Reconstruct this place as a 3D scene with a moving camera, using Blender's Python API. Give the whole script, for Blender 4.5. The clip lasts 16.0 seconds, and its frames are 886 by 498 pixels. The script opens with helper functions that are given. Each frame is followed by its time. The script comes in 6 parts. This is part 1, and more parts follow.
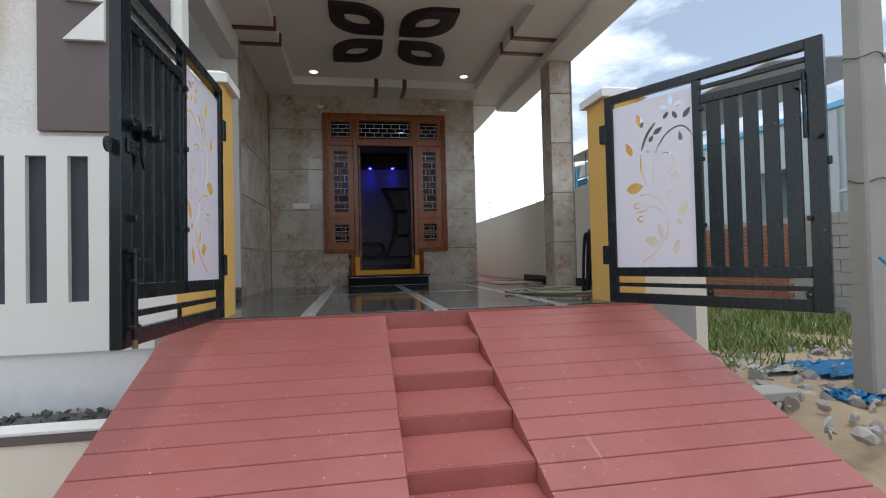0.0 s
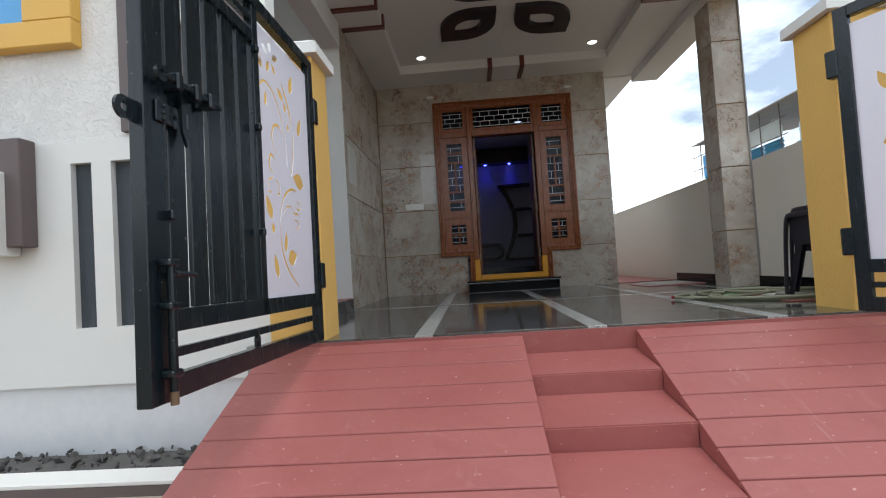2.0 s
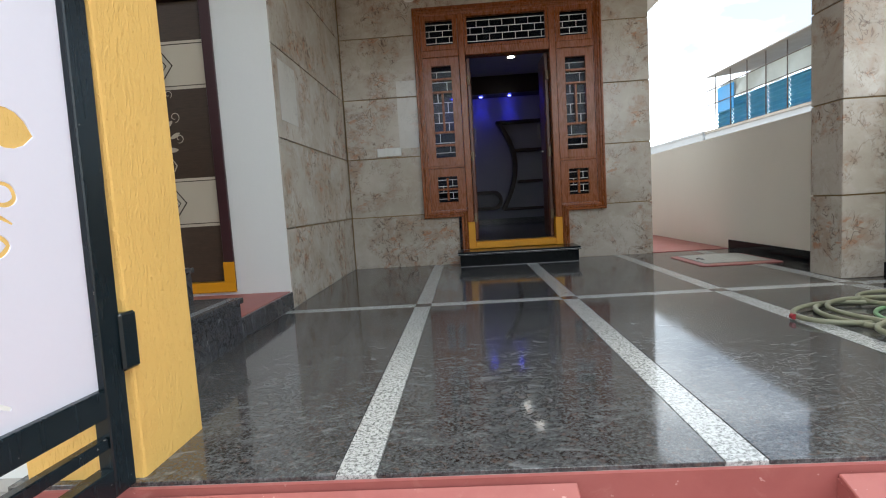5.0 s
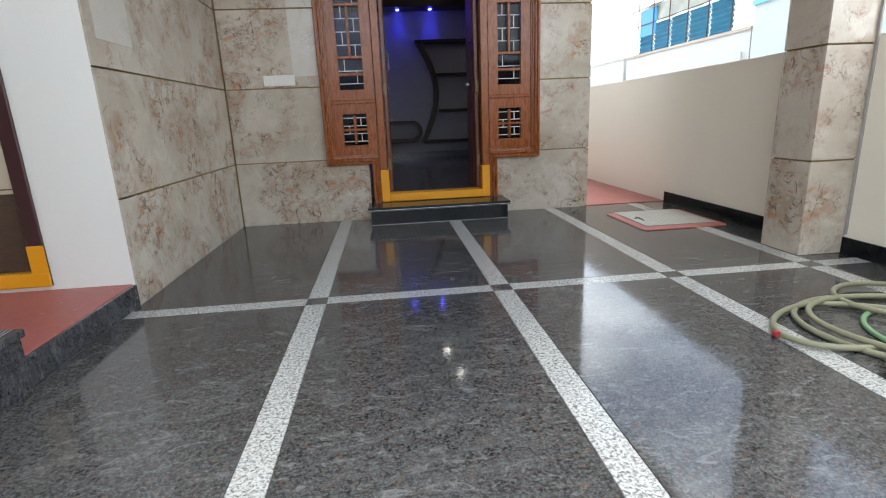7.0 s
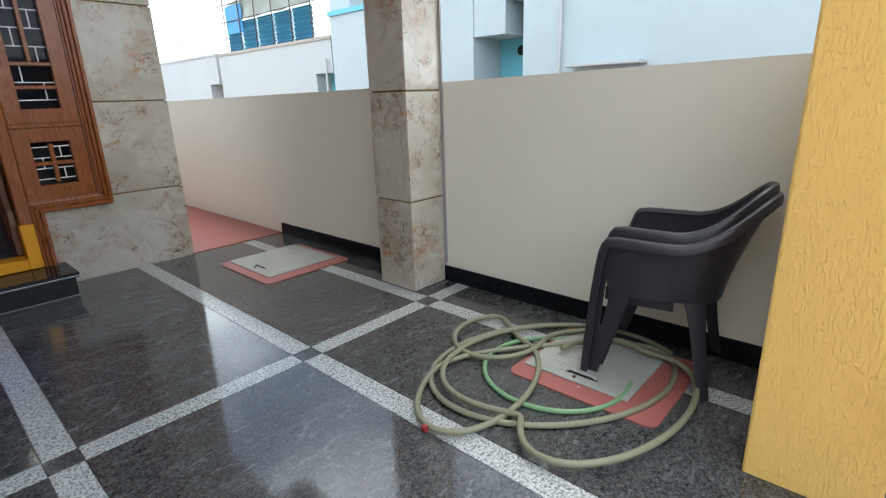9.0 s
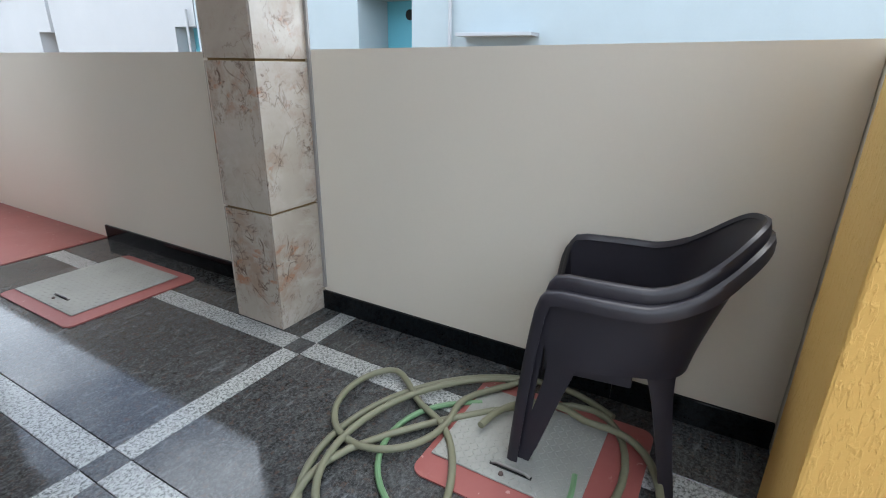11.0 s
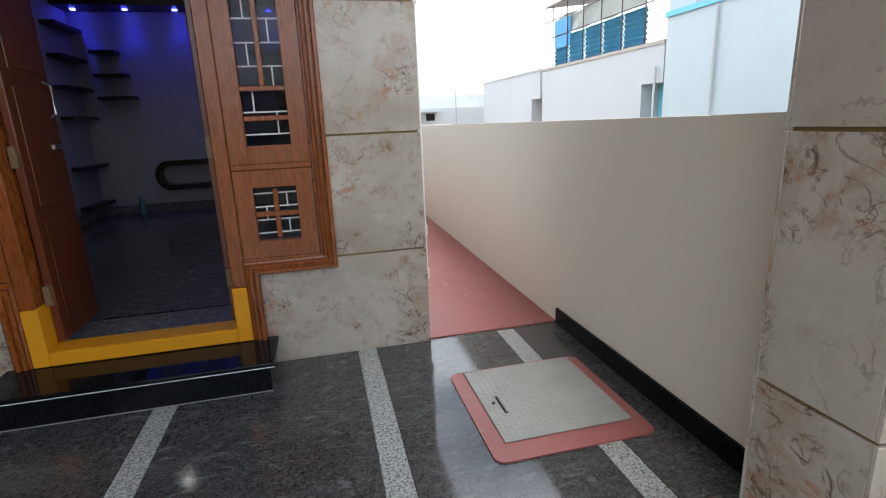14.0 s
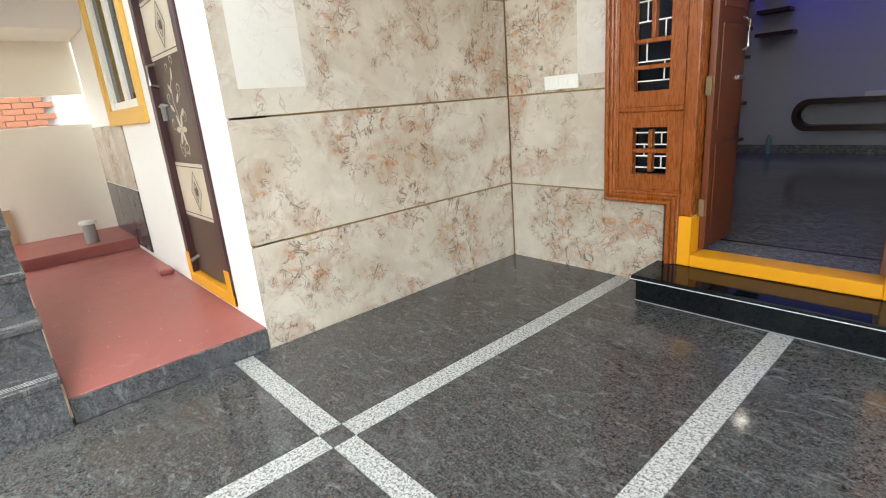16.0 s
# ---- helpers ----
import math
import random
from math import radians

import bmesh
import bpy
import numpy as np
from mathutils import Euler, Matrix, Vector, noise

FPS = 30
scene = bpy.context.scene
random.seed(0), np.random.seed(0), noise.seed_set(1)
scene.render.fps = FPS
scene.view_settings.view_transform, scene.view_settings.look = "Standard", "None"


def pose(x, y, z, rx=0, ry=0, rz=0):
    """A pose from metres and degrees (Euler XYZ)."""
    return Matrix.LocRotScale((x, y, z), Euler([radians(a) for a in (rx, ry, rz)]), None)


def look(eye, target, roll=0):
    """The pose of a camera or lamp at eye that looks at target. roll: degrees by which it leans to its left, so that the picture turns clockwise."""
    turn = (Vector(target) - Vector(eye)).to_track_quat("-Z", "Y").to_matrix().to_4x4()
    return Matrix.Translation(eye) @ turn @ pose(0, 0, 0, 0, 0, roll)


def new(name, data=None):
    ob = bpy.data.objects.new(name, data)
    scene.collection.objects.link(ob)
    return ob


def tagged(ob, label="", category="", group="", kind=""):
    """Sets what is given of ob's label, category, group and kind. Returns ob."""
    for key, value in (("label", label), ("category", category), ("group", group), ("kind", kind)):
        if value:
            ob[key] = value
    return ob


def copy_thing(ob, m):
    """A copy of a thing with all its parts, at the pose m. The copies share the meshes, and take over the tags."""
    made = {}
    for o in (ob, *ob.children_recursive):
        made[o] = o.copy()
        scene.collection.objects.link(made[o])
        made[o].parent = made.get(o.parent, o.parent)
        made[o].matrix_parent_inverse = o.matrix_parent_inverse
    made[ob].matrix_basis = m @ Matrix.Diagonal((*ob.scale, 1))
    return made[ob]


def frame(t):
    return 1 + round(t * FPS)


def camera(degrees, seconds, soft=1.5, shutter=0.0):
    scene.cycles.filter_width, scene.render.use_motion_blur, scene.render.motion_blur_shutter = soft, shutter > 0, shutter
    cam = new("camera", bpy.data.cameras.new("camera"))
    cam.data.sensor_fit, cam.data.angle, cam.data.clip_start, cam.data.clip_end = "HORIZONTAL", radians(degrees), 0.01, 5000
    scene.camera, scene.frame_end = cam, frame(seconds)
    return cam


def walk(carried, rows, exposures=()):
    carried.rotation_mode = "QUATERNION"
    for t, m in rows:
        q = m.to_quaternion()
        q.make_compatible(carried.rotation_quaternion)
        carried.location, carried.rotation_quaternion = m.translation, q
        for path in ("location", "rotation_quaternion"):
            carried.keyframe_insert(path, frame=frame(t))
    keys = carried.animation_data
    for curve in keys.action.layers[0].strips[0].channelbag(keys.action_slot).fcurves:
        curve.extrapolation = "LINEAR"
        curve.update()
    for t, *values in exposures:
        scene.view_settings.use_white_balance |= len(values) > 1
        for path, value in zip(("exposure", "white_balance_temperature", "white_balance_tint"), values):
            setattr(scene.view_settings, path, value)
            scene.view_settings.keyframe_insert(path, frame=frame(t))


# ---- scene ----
cam = camera(82.7, 16.0, soft=1.1)
PATH = [
    (0, (0.134, -0.059, 0.383), (0.477, 1.911, 0.424), -1.4),
    (0.5, (0.079, 0.066, 0.368), (0.146, 2.065, 0.381), -1.0),
    (1, (0.007, 0.362, 0.372), (0.051, 2.361, 0.364), -1.6),
    (1.5, (0.018, 0.563, 0.391), (0.051, 2.563, 0.392), -3.3),
    (2, (0.089, 0.871, 0.386), (-0.023, 2.866, 0.457), -3.6),
    (2.5, (0.096, 1.083, 0.405), (-0.128, 3.068, 0.508), -3.3),
    (3, (0.012, 1.435, 0.405), (-0.182, 3.425, 0.478), -2.3),
    (3.5, (-0.014, 1.742, 0.429), (-0.129, 3.738, 0.462), -2.2),
    (4, (0.034, 2.088, 0.526), (-0.056, 4.086, 0.501), -3.3),
    (4.2, (0.039, 2.181, 0.553), (-0.054, 4.178, 0.506), -3.5),
    (6.3, (0.224, 3.098, 0.843), (0.146, 5.054, 0.432), -2.9),
    (6.5, (0.211, 3.171, 0.836), (0.171, 5.123, 0.403), -2.7),
    (7, (0.2, 3.366, 0.909), (0.396, 5.291, 0.404), -2.4),
    (7.5, (0.277, 3.492, 0.944), (0.748, 5.365, 0.425), -2.7),
    (8, (0.406, 3.672, 1.043), (1.142, 5.462, 0.536), -2.7),
    (8.5, (0.489, 3.795, 1.071), (1.522, 5.428, 0.555), -2.8),
    (9, (0.598, 3.94, 1.176), (2.007, 5.237, 0.597), -1.8),
    (9.2, (0.651, 3.962, 1.189), (2.146, 5.154, 0.601), -1.3),
    (11.3, (1.239, 4.473, 1.22), (2.866, 5.4, 0.52), 1.0),
    (11.5, (1.259, 4.538, 1.216), (2.846, 5.55, 0.54), 1.1),
    (12, (1.402, 4.755, 1.218), (2.745, 6.112, 0.622), 0.6),
    (12.5, (1.497, 4.93, 1.23), (2.567, 6.521, 0.66), -0.2),
    (13, (1.526, 5.128, 1.239), (2.411, 6.828, 0.668), -1.1),
    (13.5, (1.536, 5.299, 1.264), (2.307, 7.071, 0.75), -1.7),
    (14, (1.59, 5.416, 1.267), (2.037, 7.301, 0.771), -2.4),
    (14.5, (1.596, 5.461, 1.248), (1.642, 7.397, 0.747), -1.9),
    (15, (1.549, 5.457, 1.239), (1.017, 7.309, 0.703), -3.2),
    (15.5, (1.451, 5.384, 1.213), (0.408, 7.002, 0.674), -4.3),
    (16, (1.371, 5.167, 1.21), (-0.076, 6.43, 0.653), -4.8),
]
EXPOSURES = [(0.0, 0.25, 6550, 8), (1.5, 0.35, 6550, 9), (2.5, 0.55, 6650, 6), (4.0, 0.85, 6650, 5), (6.5, 1.65, 6850, 9), (8.0, 1.75, 6600, 6), (9.0, 1.35, 6500, 5), (11.5, 1.3, 6250, 9),
             (12.5, 0.95, 6550, 9), (13.0, 1.2, 6600, 9), (13.5, 1.2, 6650, 8), (14.5, 1.6, 6600, 10), (15.2, 2.05, 7200, 10), (16.0, 2.8, 7350, 6)]
walk(cam, [(t, look(eye, target, roll)) for t, eye, target, roll in PATH], EXPOSURES)

# ---- world and sun ----
world = bpy.data.worlds.new("sky")
scene.world = world
world.use_nodes = True
wn, wl = world.node_tree.nodes, world.node_tree.links
wn.clear()
SUN_EL, SUN_AZ = radians(74), radians(120)
sky = wn.new("ShaderNodeTexSky")
sky.sky_type, sky.sun_disc = "NISHITA", False
sky.sun_elevation, sky.sun_rotation = SUN_EL, SUN_AZ
sky.air_density, sky.dust_density, sky.ozone_density = 1.0, 2.0, 2.0
coord = wn.new("ShaderNodeTexCoord")
cl_map = wn.new("ShaderNodeMapping")
cl_map.inputs["Scale"].default_value = (1.0, 1.0, 2.6)
cl_noise = wn.new("ShaderNodeTexNoise")
cl_noise.inputs["Scale"].default_value, cl_noise.inputs["Detail"].default_value = 2.2, 9.0
cl_noise.inputs["Roughness"].default_value = 0.58
cl_ramp = wn.new("ShaderNodeValToRGB")
cl_ramp.color_ramp.elements[0].position, cl_ramp.color_ramp.elements[1].position = 0.40, 0.62
cl_ramp.color_ramp.elements[0].color = (0.12, 0.12, 0.12, 1)
cloud = wn.new("ShaderNodeMix")
cloud.data_type = "RGBA"
cloud.inputs["B"].default_value = (15.5, 16.8, 18.4, 1)
bg = wn.new("ShaderNodeBackground")
bg.inputs["Strength"].default_value = 0.11
w_out = wn.new("ShaderNodeOutputWorld")
wl.new(coord.outputs["Generated"], cl_map.inputs["Vector"])
wl.new(cl_map.outputs["Vector"], cl_noise.inputs["Vector"])
wl.new(cl_noise.outputs["Fac"], cl_ramp.inputs["Fac"])
wl.new(cl_ramp.outputs["Color"], cloud.inputs["Factor"])
wl.new(sky.outputs["Color"], cloud.inputs["A"])
wl.new(cloud.outputs["Result"], bg.inputs["Color"])
wl.new(bg.outputs["Background"], w_out.inputs["Surface"])
sun = new("sun", bpy.data.lights.new("sun", "SUN"))
sun.data.energy, sun.data.angle, sun.data.color = 0.6, radians(24), (1.0, 0.96, 0.9)
sun.matrix_world = look((0, 0, 0), (-math.sin(SUN_AZ) * math.cos(SUN_EL), -math.cos(SUN_AZ) * math.cos(SUN_EL), -math.sin(SUN_EL)))


# ---- materials ----
class Graph:
    """A small helper for building a procedural material."""

    def __init__(self, name, rough=0.6, metal=0.0):
        self.mat = bpy.data.materials.new(name)
        self.mat.use_nodes = True
        self.tree = self.mat.node_tree
        self.bsdf = self.tree.nodes["Principled BSDF"]
        self.bsdf.inputs["Roughness"].default_value = rough
        self.bsdf.inputs["Metallic"].default_value = metal
        self.co = self.node("ShaderNodeTexCoord").outputs["Object"]

    def node(self, kind, **inputs):
        n = self.tree.nodes.new(kind)
        for k, v in inputs.items():
            self.put(n, k.replace("_", " "), v)
        return n

    def put(self, n, key, v):
        if isinstance(v, bpy.types.NodeSocket):
            self.tree.links.new(v, n.inputs[key])
        else:
            n.inputs[key].default_value = v

    def use_world(self):
        self.co = self.node("ShaderNodeNewGeometry").outputs["Position"]
        return self

    def noise(self, scale, detail=4.0, rough=0.55, dist=0.0, stretch=None):
        v = self.co
        if stretch:
            v = self.node("ShaderNodeMapping", Vector=v, Scale=stretch).outputs["Vector"]
        return self.node("ShaderNodeTexNoise", Vector=v, Scale=scale, Detail=detail, Roughness=rough, Distortion=dist).outputs["Fac"]

    def voronoi(self, scale, feature="F1", out="Distance", vec=None):
        n = self.node("ShaderNodeTexVoronoi", Vector=vec or self.co, Scale=scale)
        n.feature = feature
        return n.outputs[out]

    def ramp(self, fac, stops):
        n = self.node("ShaderNodeValToRGB", Fac=fac)
        e = n.color_ramp.elements
        while len(e) < len(stops):
            e.new(0.5)
        for el, (p, c) in zip(e, stops):
            el.position = p
            el.color = (*c, 1) if isinstance(c, tuple) else (c, c, c, 1)
        return n.outputs["Color"]

    def mix(self, fac, a, b, mode="MIX"):
        n = self.node("ShaderNodeMix")
        n.data_type, n.blend_type = "RGBA", mode
        self.put(n, "Factor", fac)
        for key, v in (("A", a), ("B", b)):
            self.put(n, key, (*v, 1) if isinstance(v, tuple) else v)
        return n.outputs["Result"]

    def math(self, op, a, b=0.5):
        n = self.node("ShaderNodeMath")
        n.operation = op
        for i, v in enumerate((a, b)):
            if isinstance(v, bpy.types.NodeSocket):
                self.tree.links.new(v, n.inputs[i])
            else:
                n.inputs[i].default_value = v
        return n.outputs["Value"]

    def color(self, v):
        self.put(self.bsdf, "Base Color", (*v, 1) if isinstance(v, tuple) else v)
        return self

    def rough(self, v):
        self.put(self.bsdf, "Roughness", v)
        return self

    def bump(self, height, strength=0.3, dist=0.004):
        n = self.node("ShaderNodeBump", Height=height, Strength=strength, Distance=dist)
        self.tree.links.new(n.outputs["Normal"], self.bsdf.inputs["Normal"])
        return self


def shade(c, k):
    return tuple(min(1.0, x * k) for x in c)


def painted(name, c, rough=0.6, var=0.12, grain=60.0, bump=0.15, depth=0.003, big=1.3):
    """A coated surface: two scales of slight colour change, fine relief."""
    g = Graph(name).use_world()
    a = g.noise(big, 5)
    b = g.noise(grain, 3)
    col = g.mix(a, shade(c, 1 - var), shade(c, 1 + var * 0.6))
    col = g.mix(g.math("MULTIPLY", b, var), col, shade(c, 0.55))
    g.color(col).rough(g.math("ADD", g.math("MULTIPLY", a, 0.2), rough - 0.1))
    return g.bump(b, bump, depth).mat


def stucco(name, c, scale=14.0, dist=0.02, stretch=(1.0, 1.0, 0.45)):
    g = Graph(name).use_world()
    n1 = g.noise(scale, 5, 0.6, 1.2, stretch)
    n2 = g.noise(2.2, 4)
    h = g.ramp(n1, [(0.42, 0.0), (0.55, 1.0)])
    col = g.mix(n2, shade(c, 0.9), shade(c, 1.05))
    col = g.mix(g.math("MULTIPLY", h, 0.25), col, shade(c, 1.12))
    return g.color(col).rough(0.72).bump(h, 0.55, dist).mat


def trowelled(name, c):
    """Scratch-textured plaster: short upright ridges on a finely grained coat."""
    g = Graph(name).use_world()
    n1 = g.noise(105.0, 3, 0.5, 0.25, (1.0, 1.0, 0.26))
    ridge = g.math("MULTIPLY", g.ramp(n1, [(0.50, 0.0), (0.57, 1.0)]), g.ramp(g.noise(38.0, 3, 0.5), [(0.40, 0.25), (0.56, 1.0)]))
    grain = g.noise(150.0, 4, 0.6)
    col = g.mix(g.noise(1.8, 5), shade(c, 0.92), shade(c, 1.06))
    col = g.mix(g.math("MULTIPLY", grain, 0.25), col, shade(c, 0.8))
    h = g.math("ADD", g.math("MULTIPLY", grain, 0.3), ridge)
    return g.color(col).rough(0.75).bump(h, 0.5, 0.005).mat


def marble(name="beige_marble_tile", pale_mix=0.0):
    g = Graph(name, 0.16)
    rnd = g.node("ShaderNodeObjectInfo").outputs["Random"]
    geo = g.node("ShaderNodeNewGeometry").outputs["Position"]
    shift = g.node("ShaderNodeCombineXYZ", X=g.math("MULTIPLY", rnd, 37.0), Y=g.math("MULTIPLY", rnd, 11.0), Z=g.math("MULTIPLY", rnd, 23.0)).outputs["Vector"]
    add = g.node("ShaderNodeVectorMath")
    g.tree.links.new(geo, add.inputs[0])
    g.tree.links.new(shift, add.inputs[1])
    g.co = add.outputs["Vector"]
    g.co = g.node("ShaderNodeMapping", Vector=g.co, Rotation=(0.25, 0.32, 0.2)).outputs["Vector"]

    def thin(scale, width, stretch, detail=5.0, dist=0.7):
        d = g.math("ABSOLUTE", g.math("SUBTRACT", g.noise(scale, detail, 0.62, dist, stretch), 0.5))
        return g.ramp(d, [(0.0, 1.0), (width, 0.0)])

    def times(*f):
        v = f[0]
        for w in f[1:]:
            v = g.math("MULTIPLY", v, w)
        return v
    zone = g.noise(2.3, 5, 0.6, 0.5)
    near = g.ramp(zone, [(0.45, 0.0), (0.56, 1.0)])
    core = g.ramp(zone, [(0.50, 0.0), (0.60, 1.0)])
    broken = g.ramp(g.noise(13.0, 4, 0.6), [(0.43, 0.0), (0.52, 1.0)])
    base = g.mix(g.ramp(g.noise(1.3, 6, 0.6, 0.5), [(0.32, 0.0), (0.68, 1.0)]), (0.37, 0.315, 0.25), (0.545, 0.495, 0.425))
    base = g.mix(g.math("MULTIPLY", g.ramp(g.noise(4.2, 7, 0.66, 0.8), [(0.5, 0.0), (0.66, 1.0)]), 0.4), base, (0.62, 0.59, 0.535))
    base = g.mix(g.math("MULTIPLY", g.noise(34.0, 5, 0.65), 0.22), base, (0.40, 0.345, 0.28))
    base = g.mix(times(near, g.ramp(g.noise(7.0, 7, 0.7, 0.6), [(0.45, 0.0), (0.60, 1.0)]), 0.62), base, (0.33, 0.215, 0.145))
    base = g.mix(times(core, g.ramp(g.noise(8.5, 6, 0.66, 0.4, (1.0, 1.0, 2.0)), [(0.55, 0.0), (0.62, 1.0)]), 0.75), base, (0.40, 0.175, 0.09))
    base = g.mix(times(thin(3.6, 0.013, (1.0, 1.0, 0.8), 3.5, 1.1), broken, near, 0.95), base, (0.115, 0.075, 0.055))
    base = g.mix(times(thin(8.0, 0.024, (1.0, 1.0, 0.9), 3.5, 0.9), broken, near, 0.8), base, (0.15, 0.10, 0.075))
    base = g.mix(times(thin(2.1, 0.009, (1.0, 1.0, 1.0), 6.0), g.ramp(g.noise(6.0, 4), [(0.45, 0.0), (0.58, 1.0)]), 0.5), base, (0.20, 0.145, 0.11))
    base = g.mix(pale_mix, base, (0.66, 0.66, 0.64))
    g.color(base).rough(g.math("ADD", g.math("MULTIPLY", g.noise(5.0), 0.1), 0.15))
    return g.mat


def granite(name, dark, light, brown, rough=0.06, ior=1.56, haze=0.13):
    """Polished dark granite: fine flecks, cloudy patches, rusty specks."""
    g = Graph(name).use_world()
    fleck = g.ramp(g.noise(95, 6, 0.75, 0.4), [(0.47, 0.0), (0.62, 1.0)])
    cloud_ = g.ramp(g.noise(38, 7, 0.72, 0.6), [(0.42, 0.0), (0.64, 1.0)])
    rust = g.ramp(g.noise(42, 7, 0.7, 0.5), [(0.54, 0.0), (0.66, 1.0)])
    black = g.ramp(g.noise(75, 6, 0.7, 0.4), [(0.38, 1.0), (0.47, 0.0)])
    wisp = g.ramp(g.noise(9.0, 9, 0.72, 1.2, (1.0, 2.3, 1.0)), [(0.55, 0.0), (0.68, 1.0)])
    c = g.mix(cloud_, dark, shade(dark, 3.0))
    c = g.mix(g.math("MULTIPLY", fleck, 0.55), c, light)
    c = g.mix(g.math("MULTIPLY", rust, 0.85), c, brown)
    c = g.mix(g.math("MULTIPLY", black, 0.65), c, shade(dark, 0.3))
    c = g.mix(g.math("MULTIPLY", wisp, 0.5), c, shade(light, 1.5))
    drift = g.ramp(g.noise(3.1, 9, 0.72, 1.8, (1.0, 1.7, 1.0)), [(0.50, 0.0), (0.64, 1.0)])
    c = g.mix(g.math("MULTIPLY", drift, 0.24), c, shade(light, 1.0))
    dust = g.ramp(g.noise(130, 2, 0.5), [(0.735, 0.0), (0.76, 1.0)])
    c = g.mix(g.math("MULTIPLY", dust, 0.5), c, shade(light, 2.6))
    smear = g.noise(3.4, 8, 0.7, 0.9)
    g.color(c).rough(g.ramp(smear, [(0.34, rough), (0.52, rough + haze * 0.25), (0.72, rough + haze)]))
    g.bsdf.inputs["IOR"].default_value = ior
    return g.mat


def speckled(name="white_speckled_granite"):
    g = Graph(name).use_world()
    a = g.ramp(g.noise(95, 5, 0.72, 0.5), [(0.41, 0.0), (0.54, 1.0)])
    b = g.ramp(g.noise(33, 4, 0.6, 0.8), [(0.58, 0.0), (0.66, 1.0)])
    c = g.mix(a, (0.13, 0.135, 0.13), (0.46, 0.475, 0.465))
    c = g.mix(g.math("MULTIPLY", b, 0.6), c, (0.25, 0.25, 0.24))
    return g.color(c).rough(g.math("ADD", g.math("MULTIPLY", a, 0.12), 0.1)).mat


def timber(name, c, rough=0.38, along=(9.0, 9.0, 0.9)):
    g = Graph(name).use_world()
    grain = g.noise(9.0, 8, 0.65, 1.6, along)
    fine = g.noise(60.0, 4, 0.6, 0.3, along)
    col = g.mix(g.ramp(grain, [(0.3, 0.0), (0.7, 1.0)]), shade(c, 0.68), shade(c, 1.28))
    col = g.mix(g.math("MULTIPLY", fine, 0.28), col, shade(c, 0.5))
    g.color(col).rough(g.math("ADD", g.math("MULTIPLY", grain, 0.15), rough - 0.07))
    return g.bump(fine, 0.12, 0.001).mat


def concrete_red(name="red_oxide_paint"):
    g = Graph(name).use_world()
    a = g.noise(1.6, 6, 0.6, 0.4)
    fine = g.noise(45, 5, 0.6)
    scuff = g.ramp(g.noise(6.0, 9, 0.72, 0.8), [(0.60, 0.0), (0.78, 1.0)])
    spot = g.ramp(g.noise(38, 3, 0.5), [(0.70, 0.0), (0.74, 1.0)])
    c = g.mix(a, (0.265, 0.066, 0.060), (0.35, 0.108, 0.096))
    blotch = g.ramp(g.noise(2.7, 8, 0.68, 0.6), [(0.40, 1.0), (0.52, 0.0)])
    c = g.mix(g.math("MULTIPLY", blotch, 0.35), c, (0.23, 0.05, 0.047))
    mott = g.noise(14.0, 7, 0.7, 0.5)
    c = g.mix(g.math("MULTIPLY", mott, 0.35), c, (0.40, 0.15, 0.13))
    c = g.mix(g.math("MULTIPLY", scuff, 0.45), c, (0.52, 0.27, 0.23))
    wear = g.ramp(g.noise(9.0, 8, 0.75, 0.3, (0.6, 1.8, 1.0)), [(0.64, 0.0), (0.72, 1.0)])
    c = g.mix(g.math("MULTIPLY", wear, 0.5), c, (0.58, 0.36, 0.32))
    c = g.mix(g.math("MULTIPLY", spot, 0.6), c, (0.62, 0.42, 0.38))
    run = g.ramp(g.noise(16.0, 4, 0.6, 0.2, (1.0, 0.09, 0.09)), [(0.63, 0.0), (0.72, 1.0)])
    run = g.math("MULTIPLY", run, g.ramp(g.noise(0.9, 3, 0.5), [(0.5, 0.0), (0.62, 1.0)]))
    c = g.mix(g.math("MULTIPLY", run, 0.28), c, (0.62, 0.50, 0.48))
    g.color(c).rough(g.math("ADD", g.math("MULTIPLY", a, 0.25), 0.32))
    return g.bump(fine, 0.16, 0.002).mat


def earth(name="dry_earth"):
    g = Graph(name).use_world()
    a = g.noise(0.35, 6, 0.6)
    b = g.noise(7, 8, 0.65)
    c = g.mix(a, (0.30, 0.22, 0.14), (0.46, 0.36, 0.25))
    c = g.mix(g.math("MULTIPLY", b, 0.6), c, (0.20, 0.15, 0.10))
    return g.color(c).rough(0.95).bump(b, 0.7, 0.03).mat


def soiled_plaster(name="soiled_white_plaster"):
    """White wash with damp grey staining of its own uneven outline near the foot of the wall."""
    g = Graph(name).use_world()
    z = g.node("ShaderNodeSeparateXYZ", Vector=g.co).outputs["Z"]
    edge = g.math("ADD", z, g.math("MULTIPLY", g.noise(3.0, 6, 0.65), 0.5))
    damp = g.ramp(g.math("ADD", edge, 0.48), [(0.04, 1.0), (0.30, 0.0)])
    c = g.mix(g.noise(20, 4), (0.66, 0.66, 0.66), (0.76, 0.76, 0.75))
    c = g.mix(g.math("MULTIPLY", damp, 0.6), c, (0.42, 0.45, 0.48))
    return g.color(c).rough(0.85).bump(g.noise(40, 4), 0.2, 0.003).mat


